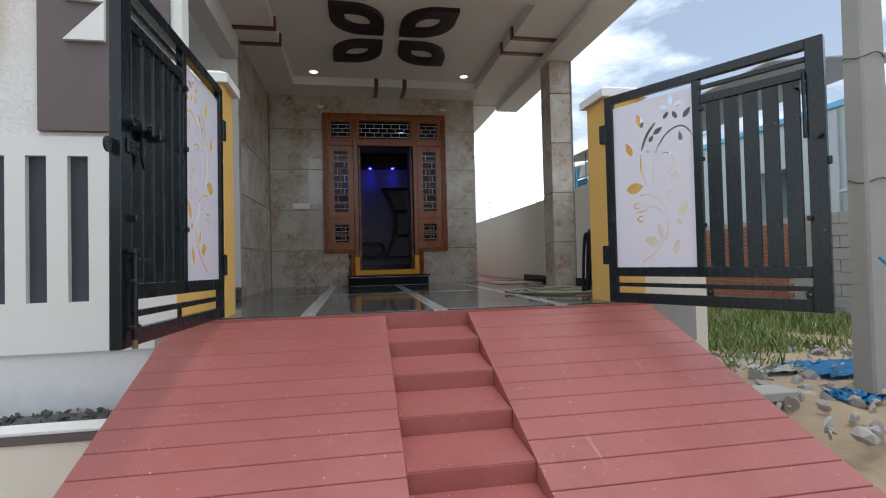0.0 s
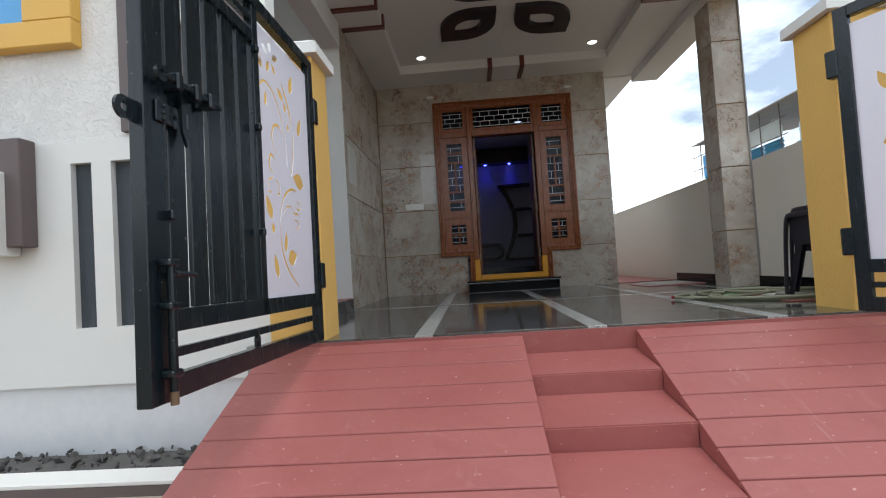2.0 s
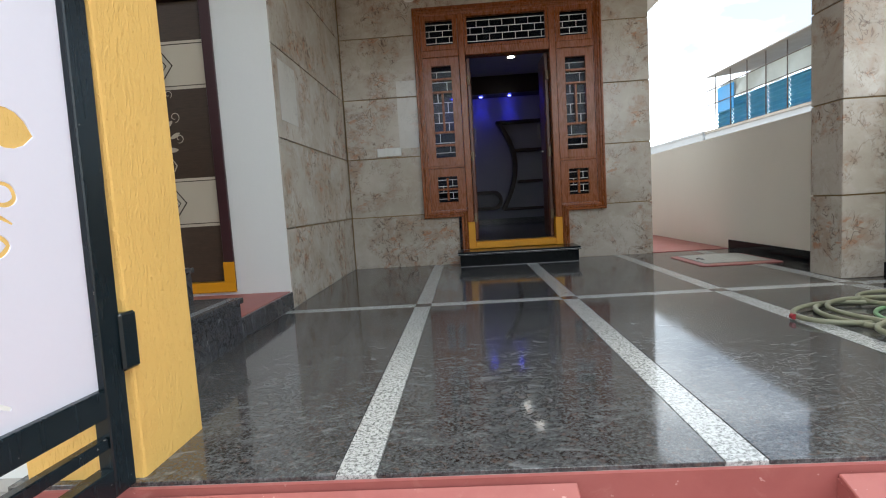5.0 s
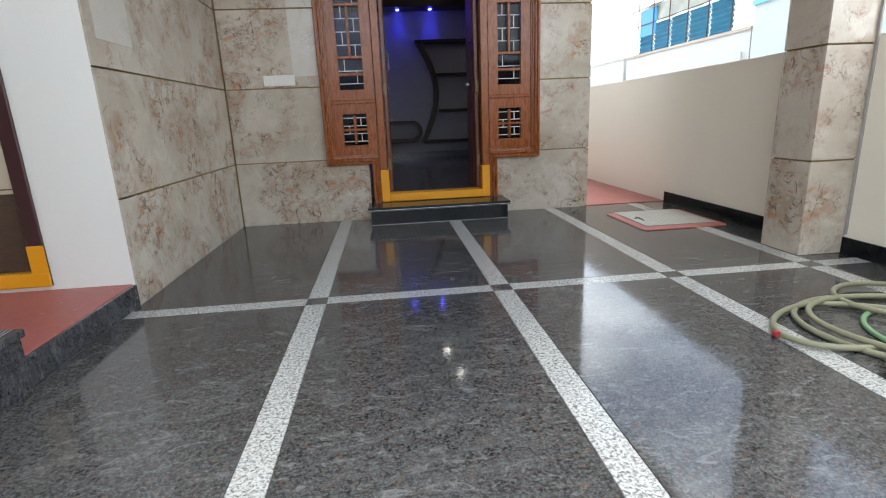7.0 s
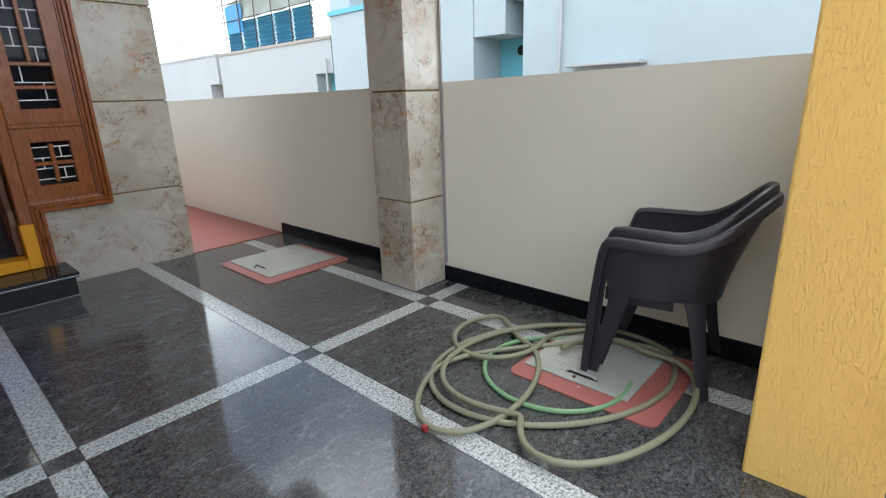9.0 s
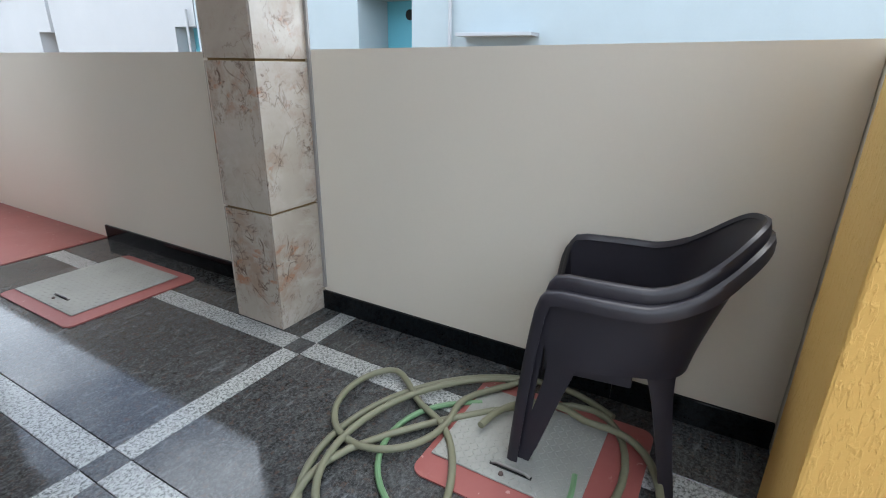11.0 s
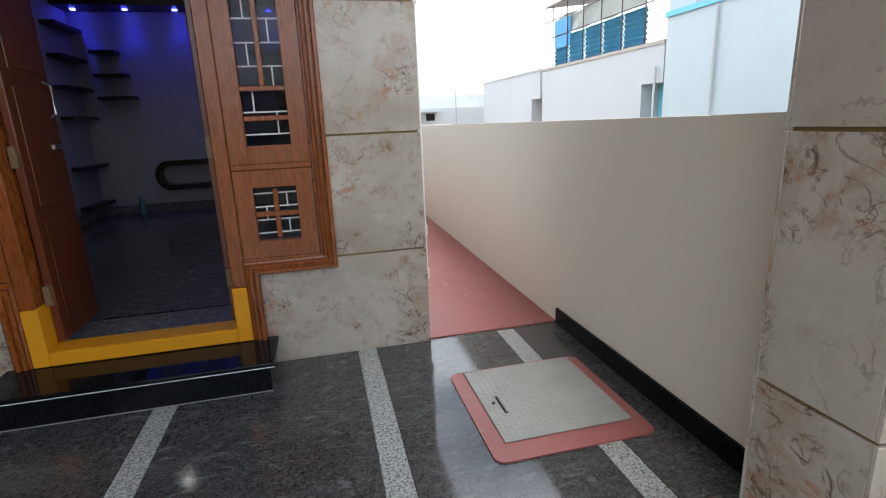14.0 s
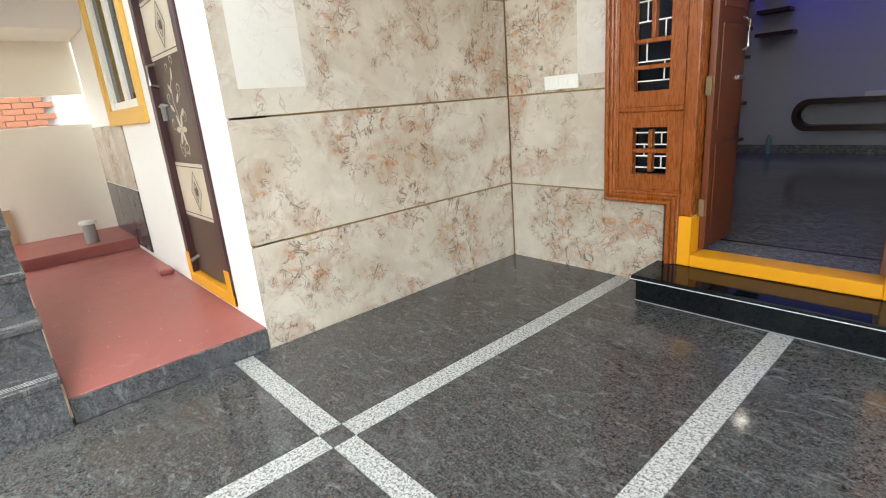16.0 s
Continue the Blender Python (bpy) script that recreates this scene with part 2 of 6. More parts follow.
def gate_enamel(name="black_gate_enamel"):
    """Brushed-on blue-black enamel, dusty towards worn spots and with small chips."""
    g = Graph(name).use_world()
    run = g.noise(26.0, 5, 0.6, 0.3, (1.0, 1.0, 0.12))
    c = g.mix(g.noise(2.4, 5, 0.6), (0.0035, 0.0075, 0.010), (0.007, 0.015, 0.020))
    c = g.mix(g.math("MULTIPLY", g.ramp(g.noise(11.0, 8, 0.72), [(0.58, 0.0), (0.74, 1.0)]), 0.14), c, (0.05, 0.05, 0.05))
    chip = g.ramp(g.noise(70.0, 3, 0.5), [(0.715, 0.0), (0.735, 1.0)])
    c = g.mix(g.math("MULTIPLY", chip, 0.55), c, (0.30, 0.28, 0.25))
    g.color(c).rough(g.math("ADD", g.math("MULTIPLY", run, 0.2), 0.16))
    g.bsdf.inputs["Specular IOR Level"].default_value = 0.38
    return g.bump(run, 0.10, 0.001).mat


def glassy(name, tint=(1, 1, 1), rough=0.0):
    g = Graph(name, rough)
    g.color(tint)
    g.bsdf.inputs["Transmission Weight"].default_value = 1.0
    g.bsdf.inputs["IOR"].default_value = 1.25
    return g.mat


def glowing(name, c, strength):
    g = Graph(name)
    g.color(c)
    g.bsdf.inputs["Emission Color"].default_value = (*c, 1)
    g.bsdf.inputs["Emission Strength"].default_value = strength
    return g.mat


MARBLE = marble()
ROOM_GRANITE = granite("honed_room_granite", (0.05, 0.05, 0.05), (0.30, 0.295, 0.285), (0.13, 0.10, 0.07), 0.14)
GRANITE = granite("polished_dark_granite", (0.021, 0.022, 0.0225), (0.15, 0.158, 0.162), (0.095, 0.06, 0.045), 0.055, 1.49, 0.13)
BLACK_GRANITE = granite("polished_black_granite", (0.003, 0.004, 0.005), (0.010, 0.012, 0.013), (0.012, 0.009, 0.007), 0.03, 1.42, 0.02)
BLACK_GRANITE.node_tree.nodes["Principled BSDF"].inputs["Specular IOR Level"].default_value = 0.18
STAIR_GRANITE = granite("leathered_grey_granite", (0.02, 0.022, 0.026), (0.13, 0.135, 0.14), (0.06, 0.045, 0.035), 0.22)
SPECKLED = speckled()
RED = concrete_red()
CREAM = painted("cream_emulsion", (0.75, 0.695, 0.595), 0.62, 0.06, 70, 0.1)
WHITE = painted("white_emulsion", (0.74, 0.74, 0.71), 0.6, 0.06, 60, 0.12)
CEILING_WHITE = painted("ceiling_white", (0.74, 0.73, 0.71), 0.7, 0.04, 50, 0.05)
ROUGHCAST = stucco("white_roughcast", (0.76, 0.75, 0.72), 22.0, 0.012, (1.0, 1.0, 1.0))
YELLOW_STUCCO = trowelled("yellow_stucco", (0.76, 0.47, 0.13))
YELLOW_SMOOTH = painted("yellow_smooth_paint", (0.70, 0.41, 0.08), 0.5, 0.08)
BLUE_SMOOTH = painted("sky_blue_paint", (0.10, 0.37, 0.72), 0.5, 0.08)
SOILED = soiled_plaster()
MAUVE = painted("mauve_brown_paint", (0.125, 0.098, 0.096), 0.6, 0.1)
SLATE = stucco("dark_slate_cladding", (0.055, 0.067, 0.08), 60.0, 0.006, (1.0, 1.0, 0.2))
BLACK_PAINT = gate_enamel()
WORN_STEEL = painted("worn_bolt_steel", (0.17, 0.11, 0.06), 0.5, 0.3)
PANEL_PAINT = painted("lilac_white_enamel", (0.70, 0.695, 0.765), 0.42, 0.04, 60, 0.03, 0.001)
BRASS = painted("tarnished_brass", (0.20, 0.13, 0.06), 0.45, 0.2)
STEEL = Graph("brushed_steel", 0.35, 1.0).color((0.42, 0.42, 0.42)).mat
WOOD = timber("teak_stain", (0.25, 0.062, 0.0085), 0.27)
# redder teak stain, with the doorway's lack of light put into the colour
WOOD_LEAF = timber("dimmed_teak_stain", (0.13, 0.032, 0.010), 0.30)
WOOD_DARK = timber("dark_brown_wood", (0.045, 0.018, 0.012))
DARK_MAROON = painted("dark_maroon_paint", (0.045, 0.013, 0.016), 0.4, 0.15)
MAROON = painted("maroon_gloss_paint", (0.14, 0.035, 0.026), 0.35, 0.15)
PETAL = painted("espresso_paint", (0.022, 0.018, 0.022), 0.45, 0.15)
LAMINATE_DARK = timber("dark_laminate", (0.062, 0.037, 0.023), 0.4, (0.9, 9.0, 9.0))
LAMINATE_PALE = painted("pale_laminate", (0.55, 0.48, 0.37), 0.4, 0.06)
YELLOW_GLOSS = painted("turmeric_yellow_paint", (0.72, 0.31, 0.008), 0.4, 0.08)
WHITE_LINE = painted("white_line_paint", (0.75, 0.76, 0.78), 0.5, 0.05)
GREY_LINE = painted("scored_grey_line", (0.30, 0.31, 0.32), 0.6, 0.2)
WINDOW_GLASS = glassy("window_glass", (0.10, 0.13, 0.16))
GROOVE = painted("ochre_grout", (0.24, 0.15, 0.05), 0.6, 0.2)
PLASTIC_WHITE = painted("white_plastic", (0.72, 0.72, 0.68), 0.35, 0.03, 40, 0.02)
PLASTIC_DARK = painted("charcoal_plastic", (0.025, 0.023, 0.031), 0.42, 0.35, 25, 0.06, 0.001, 6.0)
HOSE = painted("olive_rubber", (0.20, 0.20, 0.13), 0.5, 0.2, 50, 0.05)
HOSE_GREEN = painted("green_rubber", (0.16, 0.30, 0.15), 0.5, 0.2, 50, 0.05)
TAPE_RED = painted("red_tape", (0.30, 0.025, 0.03), 0.5, 0.1)
CHEQUER = painted("galvanised_steel", (0.36, 0.365, 0.335), 0.5, 0.4, 40, 0.2, 0.001, 5.0)
CONCRETE = painted("grey_concrete", (0.33, 0.32, 0.30), 0.85, 0.25, 20, 0.4, 0.006)
MORTAR = painted("mortar", (0.36, 0.33, 0.29), 0.9, 0.2, 40, 0.4)
BRICK = painted("clay_brick", (0.30, 0.12, 0.07), 0.85, 0.3, 40, 0.4)
EARTH = earth()
CLOD = painted("dark_limed_soil", (0.12, 0.115, 0.11), 0.95, 0.7, 14, 0.5, 0.01, 6.0)
ICE = painted("ice_blue_emulsion", (0.385, 0.45, 0.475), 0.7, 0.1, 30, 0.08)
BAND_BLUE = painted("sky_blue_band", (0.14, 0.42, 0.62), 0.7, 0.06)
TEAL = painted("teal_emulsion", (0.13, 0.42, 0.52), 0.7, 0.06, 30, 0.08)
HOUSE_WHITE = painted("weathered_white_wash", (0.42, 0.435, 0.45), 0.75, 0.1, 12, 0.1, 0.003, 0.6)
SHEET_BLUE = painted("blue_profiled_sheet", (0.15, 0.50, 0.72), 0.4, 0.12, 20, 0.05)
TARP = painted("blue_tarpaulin", (0.03, 0.26, 0.55), 0.45, 0.3, 12, 0.3, 0.01)
TARP_PALE = painted("pale_tarpaulin", (0.55, 0.58, 0.55), 0.5, 0.2, 6, 0.3, 0.02)
RUST = painted("rusty_pole", (0.10, 0.07, 0.06), 0.7, 0.3)
CARDBOARD = painted("cardboard", (0.42, 0.27, 0.15), 0.85, 0.1)
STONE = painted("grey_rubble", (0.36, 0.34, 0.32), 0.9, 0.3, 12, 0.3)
SKIRT_GREY = granite("grey_skirting_stone", (0.10, 0.10, 0.10), (0.25, 0.25, 0.24), (0.14, 0.12, 0.10), 0.2)
ROOM_PAINT = painted("lavender_emulsion", (0.50, 0.49, 0.53), 0.6, 0.05)
BLUE_GLOW = glowing("blue_led", (0.05, 0.06, 1.0), 14.0)
WHITE_GLOW = glowing("white_led", (1.0, 0.97, 0.92), 1.6)
BOTTLE = painted("pale_blue_plastic", (0.22, 0.36, 0.42), 0.25, 0.05)
ROOM_GLOW = glowing("room_led", (1.0, 0.98, 0.95), 6.0)
# near-black coat that stands in for the shade inside openings
OPENING_SHADE = painted("opening_shade", (0.01, 0.01, 0.01), 0.9, 0.1)


# ---- mesh helpers ----
HOME = {}


def box(bm, x0, x1, y0, y1, z0, z1, bevel=0.0, seg=1):
    r = bmesh.ops.create_cube(bm, size=1.0)
    for v in r["verts"]:
        v.co = Vector((x0 + (v.co.x + 0.5) * (x1 - x0), y0 + (v.co.y + 0.5) * (y1 - y0), z0 + (v.co.z + 0.5) * (z1 - z0)))
    if bevel:
        es = list({e for v in r["verts"] for e in v.link_edges})
        bmesh.ops.bevel(bm, geom=es, offset=bevel, segments=seg, affect="EDGES", profile=0.5)
    return bm


def boxes(*specs, bevel=0.0, seg=1):
    bm = bmesh.new()
    for s in specs:
        box(bm, *s, bevel, seg)
    return bm


def prism(outline, y0, y1, axis="y"):
    """A solid from an outline of (a, b) pairs, pushed along one axis."""
    bm = bmesh.new()

    def at(a, b, c):
        return {"y": (a, c, b), "x": (c, a, b), "z": (a, b, c)}[axis]
    lo = [bm.verts.new(at(a, b, y0)) for a, b in outline]
    hi = [bm.verts.new(at(a, b, y1)) for a, b in outline]
    n = len(outline)
    bm.faces.new(lo)
    bm.faces.new(hi[::-1])
    for i in range(n):
        bm.faces.new((lo[i], hi[i], hi[(i + 1) % n], lo[(i + 1) % n]))
    bmesh.ops.recalc_face_normals(bm, faces=bm.faces)
    return bm


def rod(bm, a, b, r0, r1=None, seg=12):
    a, b = Vector(a), Vector(b)
    d = b - a
    m = Matrix.Translation((a + b) / 2) @ d.to_track_quat("Z", "Y").to_matrix().to_4x4()
    bmesh.ops.create_cone(bm, cap_ends=True, segments=seg, radius1=r0, radius2=r0 if r1 is None else r1, depth=d.length, matrix=m)
    return bm


def tube(points, r, seg=8, closed=False, taper=None):
    """A round tube along a list of points."""
    bm = bmesh.new()
    pts = [Vector(p) for p in points]
    rings = []
    up = Vector((0, 0, 1))
    for i, p in enumerate(pts):
        d = (pts[min(i + 1, len(pts) - 1)] - pts[max(i - 1, 0)]).normalized()
        side = d.cross(up)
        if side.length < 1e-3:
            side = d.cross(Vector((1, 0, 0)))
        side.normalize()
        top = side.cross(d)
        rr = r * (taper(i / (len(pts) - 1)) if taper else 1)
        rings.append([bm.verts.new(p + rr * (math.cos(2 * math.pi * k / seg) * side + math.sin(2 * math.pi * k / seg) * top)) for k in range(seg)])
    for a, b in zip(rings, rings[1:]):
        for k in range(seg):
            bm.faces.new((a[k], a[(k + 1) % seg], b[(k + 1) % seg], b[k]))
    bm.faces.new(rings[0][::-1])
    bm.faces.new(rings[-1])
    bmesh.ops.recalc_face_normals(bm, faces=bm.faces)
    return bm


def smooth(ob, angle=40):
    me = ob.data
    for p in me.polygons:
        p.use_smooth = True
    me.set_sharp_from_angle(angle=radians(angle))
    return ob


def finish(name, bm, material):
    me = bpy.data.meshes.new(name)
    bm.to_mesh(me)
    bm.free()
    if material:
        me.materials.append(material)
    return me


def thing(name, base, label="", category="", group="", kind=""):
    """An empty at a thing's base; its parts are given in world places."""
    ob = new(name)
    ob.location = base
    HOME[ob.name] = Vector(base)
    return tagged(ob, label, category, group, kind)


def part(name, bm, material, parent, label=""):
    """Links a bmesh as one mesh under a thing or a part."""
    home = HOME[parent.name]
    bmesh.ops.translate(bm, verts=bm.verts, vec=-home)
    ob = new(name, finish(name, bm, material))
    ob.parent = parent
    HOME[ob.name] = home
    return tagged(ob, label)


def solid(name, bm, material, label="", category="", group="", kind=""):
    """A thing that is one mesh, its origin at the middle of its base."""
    lo = Vector([min(v.co[i] for v in bm.verts) for i in range(3)])
    hi = Vector([max(v.co[i] for v in bm.verts) for i in range(3)])
    base = Vector(((lo.x + hi.x) / 2, (lo.y + hi.y) / 2, lo.z))
    bmesh.ops.translate(bm, verts=bm.verts, vec=-base)
    ob = new(name, finish(name, bm, material))
    ob.location = base
    HOME[ob.name] = base
    return tagged(ob, label, category, group, kind)


def piece(name, spec, material, parent, cache={}):
    """A cheap slab with a chamfered outer edge; alike slabs share one mesh."""
    x0, x1, y0, y1, z0, z1 = spec
    key = (round(x1 - x0, 4), round(y1 - y0, 4), round(z1 - z0, 4), material.name)
    if key not in cache:
        bm = boxes((-(x1 - x0) / 2, (x1 - x0) / 2, -(y1 - y0) / 2, (y1 - y0) / 2, -(z1 - z0) / 2, (z1 - z0) / 2), bevel=min(0.0015, 0.2 * min(x1 - x0, y1 - y0, z1 - z0)))
        cache[key] = finish(name, bm, material)
    ob = new(name, cache[key])
    ob.parent = parent
    ob.location = Vector(((x0 + x1) / 2, (y0 + y1) / 2, (z0 + z1) / 2)) - HOME[parent.name]
    return ob


# ---- large structure ----
GZ = -1.0                       # ground outside
LX, BX, BY = -1.165, 2.137, 8.135   # left wall, right end and face of the back wall
RX = 2.957                      # inner face of the right boundary wall
SY = 6.08                       # face of the white side wall
ROWS_Z = [0.0, 0.572, 1.214, 1.858, 2.503, 3.05]

n = 60
bm = bmesh.new()
bmesh.ops.create_grid(bm, x_segments=n, y_segments=n, size=14.0)
for v in bm.verts:
    edge = max(abs(v.co.x), abs(v.co.y)) > 13.9
    if edge:
        v.co *= 60.0
    else:
        if v.co.x > 3.4 or v.co.y < 3.0:
            v.co.z += 0.04 * noise.fractal(v.co * 0.9, 1.0, 2.0, 4)
        rise = min(1.0, max(0.0, (v.co.x - 2.9) / 0.8)) * min(1.0, max(0.0, (v.co.y - 1.6) / 1.8))
        v.co.z += 0.2 * rise * rise * (3 - 2 * rise)
    v.co.z += GZ
ground = solid("ground", bm, EARTH, "dry brown earth ground round the house", "ground", kind="structure")

# porch floor: dark granite slabs, pale strips, small dark squares where strips cross
floor = solid("floor", boxes((LX - 0.1, 2.956, 3.775, 8.14, -0.35, -0.012)), CONCRETE, "polished dark granite porch floor with pale strips", "floor", kind="structure")
SX = [-0.218, 0.773, 1.760, 2.606]
HW, CY = 0.054, 5.928
xs = [LX] + [e for c in SX for e in (c - HW, c + HW)] + [2.955]
ys = [3.775, CY - HW + 0.003, CY + HW - 0.003, 8.135]
for i in range(len(xs) - 1):
    for j in range(3):
        strip = (i % 2 == 1) != (j == 1)
        gap = 0.0012
        piece("granite_strip" if strip else "granite_slab", (xs[i] + gap, xs[i + 1] - gap, ys[j] + gap, ys[j + 1] - gap, -0.02, 0.0), SPECKLED if strip else GRANITE, floor)
piece("granite_slab", (BX, 2.955, 8.135, 8.16, -0.02, -0.001), GRANITE, floor)

# red passage beside the house
passage = solid("floor_passage", boxes((BX - 0.02, 2.956, 8.155, 22.0, -0.3, 0.006)), RED, "red oxide painted passage floor beside the house", "floor", kind="structure")

# back wall with tile rows round the door frame
FX0, FX1, FZ0, FZ1 = -0.347, 1.640, 0.522, 2.762
PX0, PX1, PZ0 = 0.03, 1.212, 0.16
wall_back = solid("wall_back", boxes((LX - 0.12, FX0 - 0.0, BY + 0.012, 8.36, 0, 3.2), (FX1, BX - 0.012, BY + 0.012, 8.36, 0, 3.2), (FX0, FX1, BY + 0.012, 8.36, FZ1, 3.2), (FX0, PX0, BY + 0.012, 8.36, 0, FZ0), (PX1, FX1, BY + 0.012, 8.36, 0, FZ0)), GROOVE, "back wall clad in beige marble tiles with thin ochre joints", "wall", kind="structure")
g = 0.005
for k in range(5):
    z0, z1 = ROWS_Z[k] + (g if k else 0.0), ROWS_Z[k + 1] - g
    if k in (0, 4):
        x0 = LX + 0.011
        cuts_ = [[(x0, z0), (PX0, z0), (PX0, FZ0), (FX0, FZ0), (FX0, z1), (x0, z1)], [(PX1, z0), (BX, z0), (BX, z1), (FX1, z1), (FX1, FZ0), (PX1, FZ0)]]
        if k == 4:
            cuts_ = [[(x0, z0), (FX0, z0), (FX0, FZ1), (FX1, FZ1), (FX1, z0), (BX, z0), (BX, z1), (x0, z1)]]
        for outline in cuts_:
            part("tile", prism(outline, BY, BY + 0.011), MARBLE, wall_back)
    else:
        for xa, xb in ((LX + 0.011, FX0), (FX1, BX)):
            piece("tile", (xa, xb, BY, BY + 0.011, z0, z1), MARBLE, wall_back)
for k in range(5):
    piece("tile", (BX - 0.011, BX, BY + 0.0115, 8.30, ROWS_Z[k] + (g if k else 0), ROWS_Z[k + 1] - g), MARBLE, wall_back)
side_wall_right = solid("wall_house_side", boxes((BX - 0.25, BX - 0.002, 8.362, 20.0, 0.0, 3.2)), WHITE, "white outer side wall of the house", "wall", kind="structure")

wall_left = solid("wall_left", boxes((LX - 0.2, LX - 0.012, SY + 0.012, BY + 0.012, 0, 3.2)), GROOVE, "porch side wall clad in beige marble tiles", "wall", kind="structure")
for k in range(5):
    piece("tile", (LX - 0.011, LX, SY, BY, ROWS_Z[k] + (g if k else 0), ROWS_Z[k + 1] - g), MARBLE, wall_left)

# white side wall with a doorway and a window
DX0, DX1, DZ1 = -2.40, -1.575, 2.28
WX0, WX1, WZ0, WZ1 = -3.75, -2.72, 1.36, 2.45
wall_side = solid("wall_side", boxes((DX1, LX - 0.012, SY + 0.003, 6.29, 0.0, 3.6), (WX1, DX0, SY + 0.003, 6.29, 0.0, 3.6), (DX0, DX1, SY + 0.003, 6.29, DZ1, 3.6), (DX0, DX1, SY + 0.003, 6.29, 0.0, 0.14), (WX0, WX1, SY + 0.003, 6.29, 0, WZ0), (WX0, WX1, SY + 0.003, 6.29, WZ1, 3.6), (-4.9, WX0, SY + 0.003, 6.29, 0, 3.6)), WHITE, "white painted side wall with a doorway and a window", "wall", kind="structure")
dado = thing("dado_tiles", (-4.3, SY, 0.12), "grey stone-look dado tiles on the side wall", "tiles", kind="structure")
for k in range(2):
    for i in range(3):
        piece("tile", (-4.88 + 0.46 * i, -4.43 + 0.46 * i, SY - 0.008, SY + 0.002, 0.16 + 0.55 * k, 0.70 + 0.55 * k), MARBLE if k else STAIR_GRANITE, dado)

# red platform beside the porch
platform = thing("floor_platform", (-2.5, 5.6, 0.0), "raised red oxide painted platform with granite edge", "floor", kind="structure")
part("slab", boxes((-4.05, LX - 0.022, 5.19, SY + 0.003, 0.0, 0.12), bevel=0.004), RED, platform)
part("granite_edge", boxes((LX - 0.021, LX - 0.002, 5.19, SY - 0.002, 0.0, 0.116), bevel=0.002), STAIR_GRANITE, platform, "dark granite riser edge")
part("upper_slab", boxes((-4.95, -4.052, 4.3, SY + 0.003, 0.0, 0.22), bevel=0.006), RED, platform)
wall_end = solid("wall_end", boxes((-5.05, -4.952, 3.9, 6.2, -1.2, 1.30), bevel=0.004), CREAM, "cream boundary wall at the end of the side passage", "wall", kind="structure")

# staircase up beside the platform
stair = thing("staircase", (-2.6, 4.7, 0.0), "grey granite staircase going up beside the porch", "staircase", kind="structure")
RISE, GO = 0.178, 0.255
for k in range(12):
    x1 = LX + 0.035 - GO * k
    zt = 0.245 + RISE * k
    zb = 0.0 if k == 0 else zt - RISE
    part("riser", boxes((x1 - 0.02, x1 - 0.022 + 0.012, 4.34, 5.18, zb, zt - 0.03)), STAIR_GRANITE, stair)
    part("tread", boxes((x1 - GO - 0.02, x1 + 0.008, 4.34, 5.187, zt - 0.03, zt), bevel=0.004), STAIR_GRANITE, stair)
    for q in range(3):
        part("nosing_line", boxes((x1 - 0.03 - 0.016 * q, x1 - 0.026 - 0.016 * q, 4.35, 5.18, zt + 0.0003, zt + 0.001)), GREY_LINE, stair)
    part("core", boxes((x1 - GO - 0.02, x1 - 0.021, 4.34, 5.17, max(0.0, zt - 0.5), zt - 0.031)), WHITE, stair)
landing = solid("landing", boxes((-4.95, -4.18, 4.34, SY, 2.07, 2.22)), WHITE, "white stair landing slab over the passage", "landing", kind="structure")
beam_end = solid("landing_beam", boxes((-5.05, -4.951, 3.9, SY, 1.58, 2.22)), CREAM, "cream beam under the stair landing", "beam", kind="structure")
upper = prism([(-4.17, 2.07), (-4.17, 2.22), (-1.4, 4.1), (-1.4, 3.9)], 5.2, SY - 0.002)
upper_flight = solid("upper_flight", upper, WHITE, "white sloping underside of the upper stair flight", "staircase", kind="structure")

# right boundary wall, skirting
wall_right = solid("wall_right", prism([(4.09, -1.3), (22.0, -1.3), (22.0, 1.205), (11.0, 1.215), (7.0, 1.244), (4.09, 1.292)], RX, RX + 0.12, "x"), CREAM, "plain cream painted boundary wall", "wall", kind="structure")
wall_passage_end = solid("wall_passage_end", boxes((BX - 0.2, RX + 0.12, 22.0, 22.12, -1.3, 1.205)), CREAM, "cream wall closing the side passage", "wall", kind="structure")
skirting = thing("skirting", (2.925, 6.1, 0.0), "black granite skirting along the boundary wall", "skirting", kind="structure")
for a, b in ((4.092, 4.62), (4.622, 5.24), (5.242, 6.086), (6.407, 6.95), (6.952, 7.55), (7.552, 8.13)):
    piece("skirting_tile", (2.940, RX - 0.001, a, b, 0.0, 0.102), BLACK_GRANITE, skirting)

# tiled porch column
CX0, CX1, CY0, CY1 = 2.662, 2.962, 6.088, 6.405
column = solid("column", boxes((CX0 + 0.012, CX1 - 0.012, CY0 + 0.012, CY1 - 0.012, -0.01, 2.931)), GROOVE, "square porch column clad in beige marble tiles", "column", kind="structure")
for k in range(5):
    z0, z1 = ROWS_Z[k] + (g if k else 0.002), min(ROWS_Z[k + 1], 2.935) - g
    piece("tile", (CX0, CX1, CY0, CY0 + 0.011, z0, z1), MARBLE, column)
    piece("tile", (CX0, CX1, CY1 - 0.011, CY1, z0, z1), MARBLE, column)
    piece("tile", (CX0, CX0 + 0.011, CY0 + 0.0115, CY1 - 0.0115, z0, z1), MARBLE, column)
    piece("tile", (CX1 - 0.011, CX1, CY0 + 0.0115, CY1 - 0.0115, z0, z1), MARBLE, column)

